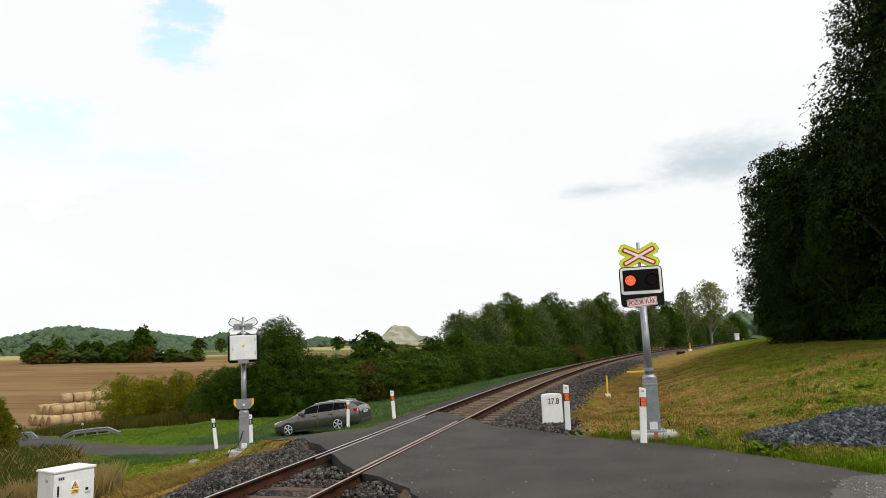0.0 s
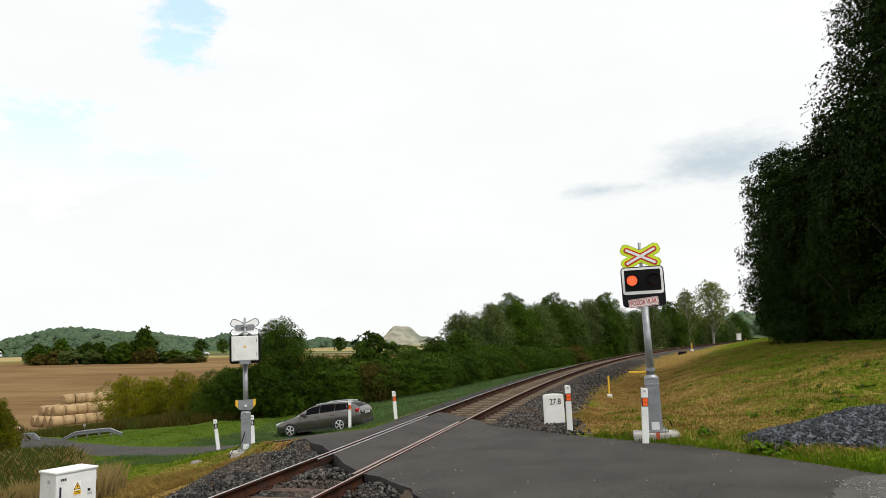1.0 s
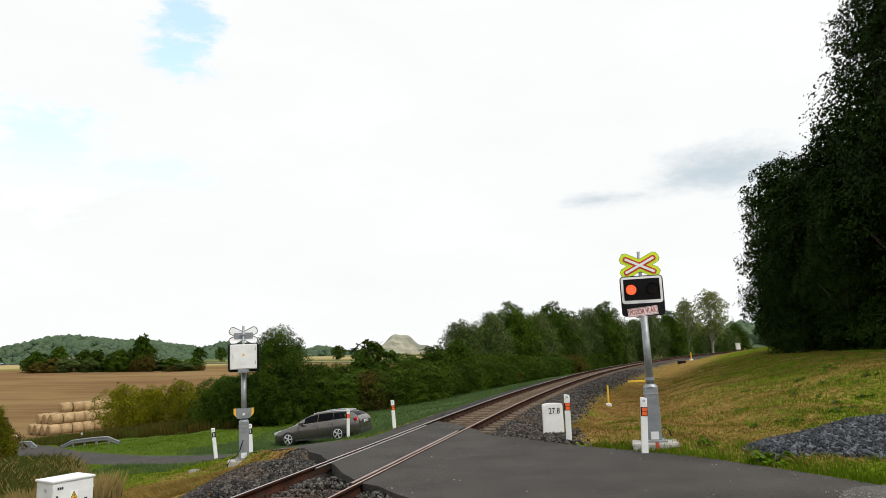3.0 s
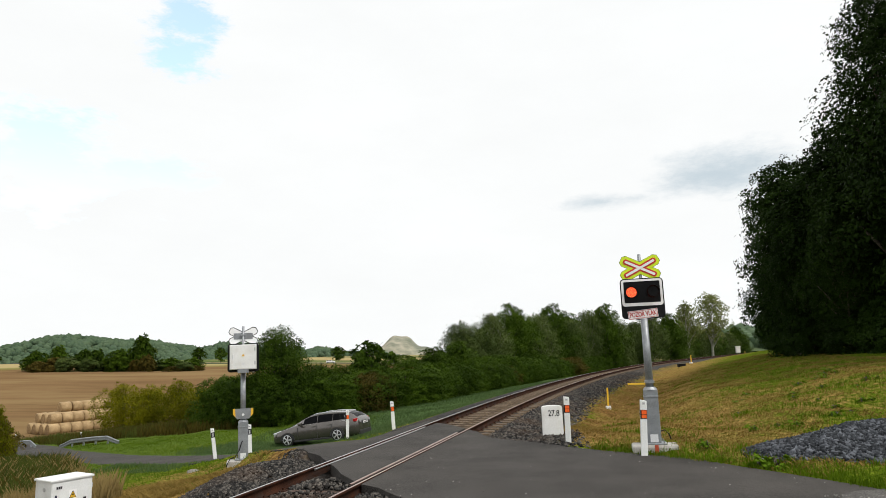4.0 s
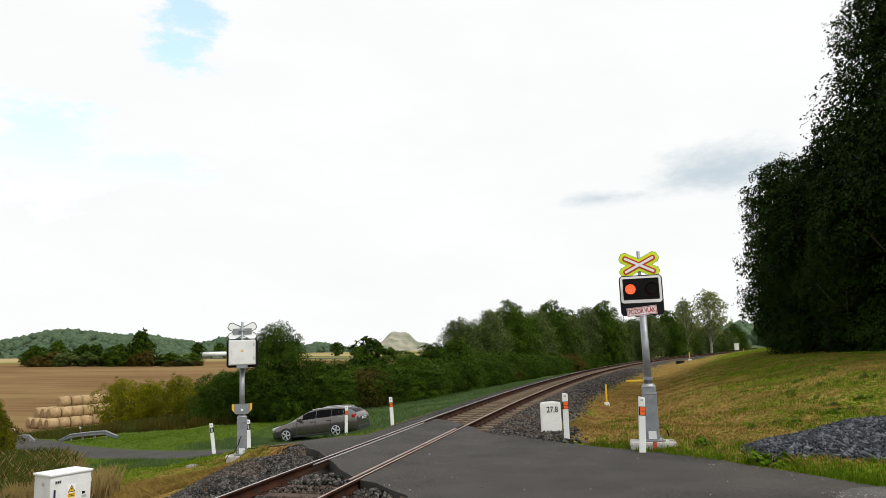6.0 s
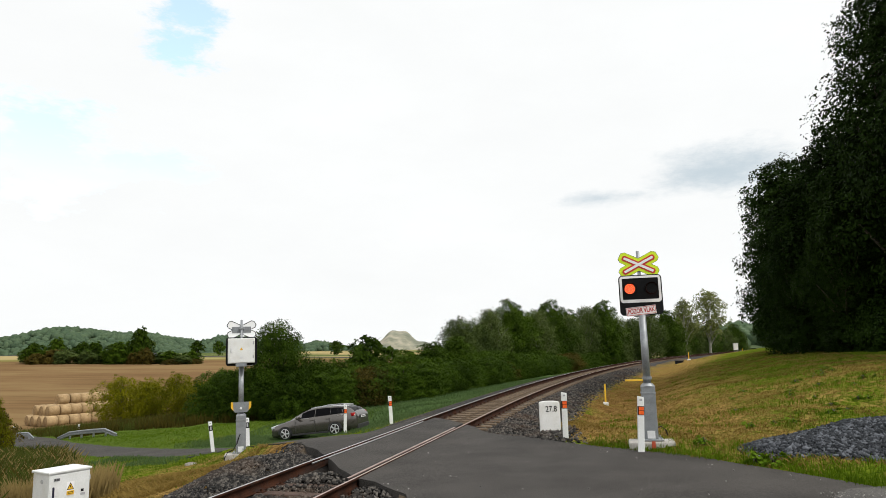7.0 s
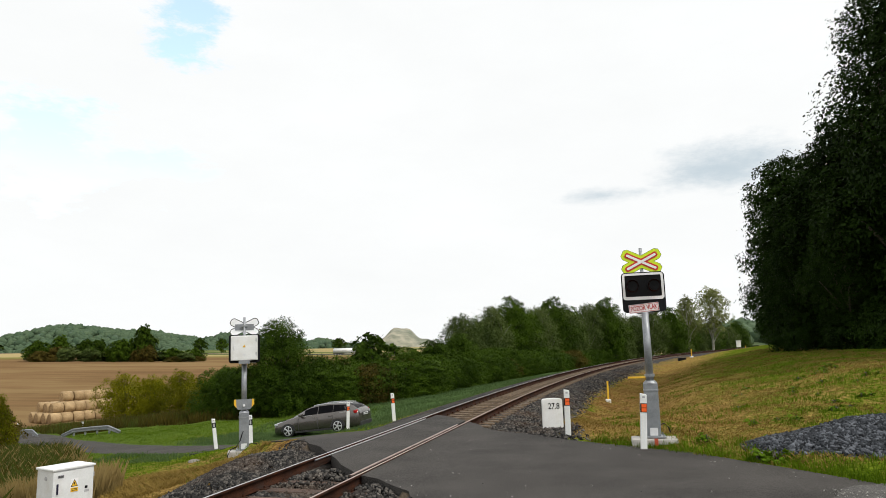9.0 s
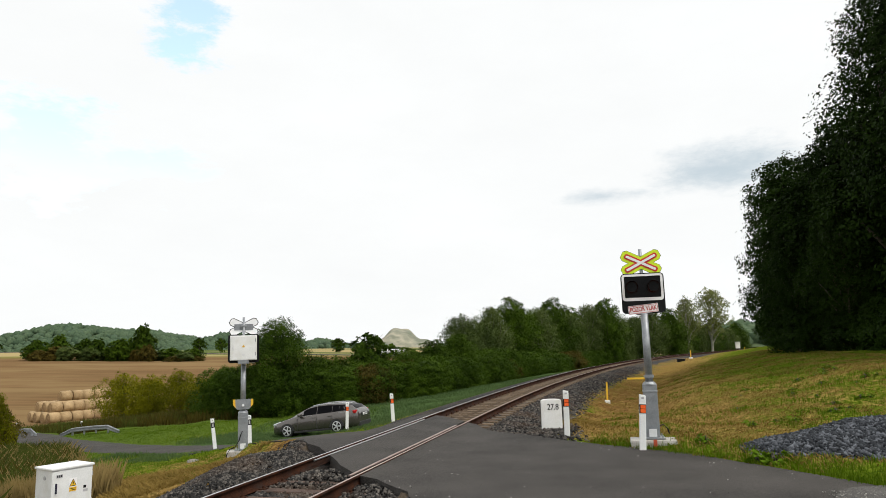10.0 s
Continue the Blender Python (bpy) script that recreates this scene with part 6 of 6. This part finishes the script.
def make_pile():
    t = thing("gravel_pile", pose(0, 0, 0), "heap of dark grey crushed stone beside the road", "gravel heap")
    rng = np.random.default_rng(21)
    cx, cy, rx, ry, top = 8.75, 12.65, 3.4, 1.55, 0.60

    def height(x, y):
        q = np.sqrt(((x - cx) / rx) ** 2 + ((y - cy) / ry) ** 2)
        return top * np.clip(1 - q ** 2.1, 0, 1) * (1 + 0.12 * np.sin(x * 3.1 + 1) * np.cos(y * 3.7)) + ground_height(x, y) - 0.03

    g = np.linspace(-1, 1, 40)
    X, Y = np.meshgrid(cx + g * rx, cy + g * ry)
    x, y = X.ravel(), Y.ravel()
    i = (np.arange(39)[:, None] * 40 + np.arange(39)).ravel()
    core = new("core", array_mesh("core", np.c_[x, y, height(x, y) - 0.03], np.c_[i, i + 1, i + 41, i + 40], M_BALLAST_BED, True))
    core.parent = t
    a, q = rng.uniform(0, 2 * np.pi, 19000), np.sqrt(rng.uniform(0, 1.04, 19000))
    x, y = cx + rx * q * np.cos(a), cy + ry * q * np.sin(a)
    ob = stones("crushed_stone", np.c_[x, y, height(x, y)], 0.039, M_STONE, 22, "")
    for key in ("category", "kind"):
        if key in ob:
            del ob[key]
    tagged(ob, "dark grey broken stones", kind="stuff")
    ob.parent = t
    return t


make_pile()


# ---- grasses ----
def blades(name, pos, height, width, mat, seed, label, per=5, spread=0.06, lean=0.5):
    """Tufts of curved blades."""
    rng = np.random.default_rng(seed)
    n = len(pos) * per
    root = np.repeat(pos, per, 0) + np.c_[rng.normal(0, spread, (n, 2)), np.zeros(n)]
    a = rng.uniform(0, 2 * np.pi, n)
    h = height * rng.uniform(0.45, 1.2, n) * np.repeat(rng.uniform(0.6, 1.2, len(pos)), per)
    out = np.c_[np.cos(a), np.sin(a)] * (h * lean * rng.uniform(0.2, 1.2, n))[:, None]
    side = np.c_[-np.sin(a), np.cos(a)] * (width * rng.uniform(0.7, 1.3, n))[:, None] * 0.5
    zero = np.zeros(n)
    v = np.stack([root + np.c_[side, zero - 0.02], root - np.c_[side, zero + 0.02], root + np.c_[out * 0.45 - side * 0.7, h * 0.62], root + np.c_[out, h]], 1)
    f = np.arange(n * 4).reshape(-1, 4)
    return tagged(new(name, array_mesh(name, v.reshape(-1, 3), f, mat)), label, "grass", kind="stuff")


def grow(n, x0, x1, y0, y1, seed, test):
    rng = np.random.default_rng(seed)
    x, y = rng.uniform(x0, x1, n), rng.uniform(y0, y1, n)
    s, d = along_rail(x, y)
    e, _ = from_lane(x, y)
    wild = np.sin(x * 1.1 + 2 * np.sin(y * 0.7)) * np.cos(y * 0.9 + 1.4 * np.sin(x * 0.6)) + 0.5 * np.sin(x * 3.3 + y * 2.1)
    keep = test(x, y, s, d, e, wild, rng.uniform(0, 1, n)) & (e > 0.02)
    keep &= ~((x > -11) & (x < -2.0) & (y > 23.5) & (y < 36))
    keep &= ((x - 8.75) / 3.35) ** 2 + ((y - 12.65) / 1.5) ** 2 > 1
    x, y = x[keep], y[keep]
    return np.c_[x, y, ground_height(x, y)]


# verge along the lane, bank and slope
verge = grow(60000, 0.5, 13, 8.5, 19, 31, lambda x, y, s, d, e, w, r: (d > 4.3) & (r < np.exp(-np.maximum(e, 0) / 0.30)))
blades("verge_grass", verge, 0.105, 0.012, M_GRASS, 32, "fresh green grass along the asphalt edge", 6)
bank_green = grow(60000, 3, 26, 11, 50, 33, lambda x, y, s, d, e, w, r: (d > 4.2) & (d < 16) & (w > 0.3) & (r < 10 / y))
blades("bank_grass", bank_green, 0.10, 0.014, M_GRASS, 34, "patchy green grass on the bank", 5, 0.08)
bank_dry = grow(110000, 3, 30, 11, 56, 35, lambda x, y, s, d, e, w, r: (d > 3.0) & (d < 15) & (w < 0.7) & (r < 12 / y))
blades("dry_grass", bank_dry, 0.06, 0.014, M_STRAW, 36, "cut dry grass on the bank", 4, 0.10, 1.8)
left_dry = grow(40000, -12, -2.5, 9, 19, 37, lambda x, y, s, d, e, w, r: (d < -2.6) & (d > -7.5) & (y < 18.5) & ((s < 3) | (d < -4.2)) & (r < 0.95 - 0.13 * (-d - 2.6)))
blades("dry_grass", left_dry, 0.09, 0.012, M_STRAW, 38, "dry straw-coloured grass on the embankment", 5, 0.10, 1.5)
left_green = grow(52000, -26, -4, 10, 44, 39, lambda x, y, s, d, e, w, r: (d < -4.0) & (r < np.where(y > 22, 0.5, 0.10 + 0.35 * (w > 0.3))))
blades("slope_grass", left_green, 0.075, 0.012, M_GRASS, 40, "green grass on the embankment slope", 5, 0.08)
sx, sy = np.random.default_rng(53).uniform((-11, 23.5), (-2, 36), (14000, 2)).T
clear = (from_lane(sx, sy)[0] > 0.05) & (along_rail(sx, sy)[1] < -2.8)
short = np.c_[sx, sy, ground_height(sx, sy)][clear]
blades("short_grass", short, 0.08, 0.016, M_MEADOW, 54, "short green grass round the parked car", 5, 0.12)
# rough tall grass and reeds in the ditch
rough = grow(26000, -26, -8.2, 11, 33, 41, lambda x, y, s, d, e, w, r: (d < -7.2 - 1.0 * np.sin(y * 0.4)) & (e > 0.7) & (x + 0.54 * y < 0.3 * np.sin(y)) & (r < 0.6))
blades("tall_grass", rough, 0.48, 0.016, M_REED, 42, "tall rough green grass in the ditch", 6, 0.14, 0.6)
brown = grow(16000, -26, -8.2, 11, 33, 43, lambda x, y, s, d, e, w, r: (d < -7.2 - 1.0 * np.sin(y * 0.4)) & (e > 0.7) & (x + 0.54 * y < 0) & (w < 0.0) & (r < 0.25))
blades("dry_reed", brown, 0.55, 0.014, M_LEAF_BROWN, 44, "dry brown reeds in the ditch", 5, 0.12, 0.5)
mixed = grow(15000, -26, -8.2, 11, 33, 55, lambda x, y, s, d, e, w, r: (d < -7.0 - 1.0 * np.sin(y * 0.4)) & (e > 0.7) & (x + 0.54 * y < 0.5) & (r < 0.3 + 0.4 * (w > 0.2)))
blades("dry_grass", mixed, 0.46, 0.010, M_PALE_STRAW, 56, "pale dry stalks among the rough ditch grass", 4, 0.14, 0.7)
tuft = grow(2600, -9.6, -7.0, 13.2, 16.8, 45, lambda x, y, s, d, e, w, r: (((x + 8.3) / 1.0) ** 2 + ((y - 15) / 1.5) ** 2 < 1))
blades("dry_tuft", tuft, 0.58, 0.010, M_PALE_STRAW, 46, "tall pale dry grass tuft", 6, 0.08, 0.3)
far_reed = grow(20000, -38, -12, 42, 62, 47, lambda x, y, s, d, e, w, r: (e > 0.9) & (y > 47.0 - 0.1 * (x + 20) + 1.1 * np.sin(x * 1.3) + 0.7 * np.sin(x * 3.1)) & (r < 0.75) & (y < 60 - 0.3 * (x + 12)) & (d < -19))
blades("tall_grass", far_reed, 0.55, 0.03, M_REED, 48, "tall green reeds beyond the lane", 5, 0.16, 0.3)
far_brown = grow(12000, -34, -9, 38, 54, 49, lambda x, y, s, d, e, w, r: (e > 0.8) & (y > 45.5 - 0.1 * (x + 20)) & (w < 0.2) & (d < -18))
blades("dry_reed", far_brown, 0.66, 0.028, M_LEAF_BROWN, 50, "reddish brown dry reeds beyond the lane", 5, 0.16, 0.3)
meadow = grow(60000, -20, 14, 24, 70, 51, lambda x, y, s, d, e, w, r: (d < -3.4) & (d > -15) & (y > 25) & (r < 24 / y))
blades("meadow_grass", meadow, 0.13, 0.02, M_MEADOW, 52, "dense green meadow grass beyond the track", 5, 0.12)


# weeds on the verge and pale pebbles on the asphalt
weed = make_plant("weed", 0.22, 0.2, 0.0, 6, 260, 0.032, M_WEED, 81, "leafy green weed on the verge", "weed", stems=4, tight=0.3)
weed_rng = random.Random(83)
weed_places = [(5.25, 12.0, 1.2, 1.3), (5.45, 11.8, 0.9, 1.1), (8.3, 14.5, 1.0, 1.0), (9.0, 14.6, 1.2, 1.1), (9.4, 14.7, 1.0, 1.0), (4.9, 13.4, 0.7, 0.9)]
while len(weed_places) < 44:
    y = weed_rng.uniform(13.5, 25)
    weed_places.append((y * weed_rng.uniform(0.40, 0.62), y, weed_rng.uniform(0.35, 0.7), weed_rng.uniform(0.45, 0.95)))
plant_out([weed], weed_places, "weeds", 82, 0.02)
rng = np.random.default_rng(91)
px, py = rng.uniform(-1.0, 8.0, 2600), rng.uniform(7.5, 17.5, 2600)
edge, lz = from_lane(px, py)
on = (edge < -0.05) & (rng.uniform(0, 1, 2600) < 0.05 + 0.7 * np.exp(edge / 0.2)) & (np.abs(along_rail(px, py)[1]) > 1.1)
M_PEBBLE = material("pale_pebble", ((0.06, 0.057, 0.052), (0.36, 0.35, 0.32)), 0.9, 5, 40, 0, island=0.9)
stones("pebbles", np.c_[px, py, lz - 0.008][on], 0.011, M_PEBBLE, 92, "small pale pebbles strewn on the asphalt")
px, py = 6.6 + rng.uniform(-1.6, 1.6, 2400), 7.6 + rng.uniform(-1.6, 2.0, 2400)
stones("pebbles", np.c_[px, py, from_lane(px, py)[1] + 0.003], 0.010, M_PEBBLE, 93, "small pale pebbles on the worn asphalt")


# ---- what moves ----
def drive(thing_, x0, speed, turn, nose, way=None):
    """Along the far road: from x0 at a steady speed, or by way, rows of seconds and x."""
    rows = []
    for t in (0.0, 0.1, 0.5, 1, 2, 3, 4, 5, 6, 7, 8, 9, 9.5, 9.9, 10.0):
        x = (np.interp(t, *zip(*way)) if way else x0 + speed * t) - nose
        y = far_road_y(x) + (-1.7 if speed > 0 else 1.7)
        rows.append((t, pose(x, y, gz(x, y) + 0.25, 0, 0, turn)))
    walk(thing_, rows)


def flash(lamp, x, lit):
    """Turns a lamp's lit face to the front from and to the times in lit, each turn in a tenth of a second."""
    rows, angle = [], 0 if lit[0][0] <= 0 else 180
    rows.append((0.0, angle))
    for a, b in lit:
        for t, goal in ((a, 0), (b, 180)):
            if t <= 0 or t >= SECONDS:
                if t <= 0:
                    continue
                break
            step = -60 if goal == 0 else 60
            if t > rows[-1][0] + 0.01:
                rows.append((t, angle))
            for k in (1, 2, 3):
                rows.append((t + k / 30, angle + (60 if goal == 180 else -60) * k))
            angle = goal
    if rows[-1][0] < SECONDS:
        rows.append((SECONDS, angle))
    walk(lamp, [(t, pose(x, -0.115, 3.115, 0, 0, a)) for t, a in rows])


def motions():
    turn = -math.degrees(math.atan(0.0943))
    drive(tanker, 0.0, 25.0, turn, 0.0, ((0.0, -266.0), (1.5, -227.0), (5.5, -121.5), (8.6, -51.4), (10.0, -20.0)))
    drive(far_white_car, -146.4, 22.4, turn + 180, 2.28)
    drive(far_dark_car, -230.0, -25.0, turn, -2.28)
    drive(far_late_car, -303.0, 22.0, turn + 180, 2.28)
    # the two lamps flash by turns until the signal goes out
    left = [(k - 0.5, float(k)) for k in range(1, 8)]
    left = [(-1.0, 1e-6)] + left + [(7.5, 7.6)]
    right = [(float(k), k + 0.5) for k in range(1, 8)]
    right = [(1e-6, 0.5)] + right
    flash(LAMPS[0], -0.215, left)
    flash(LAMPS[1], 0.215, right)


motions()
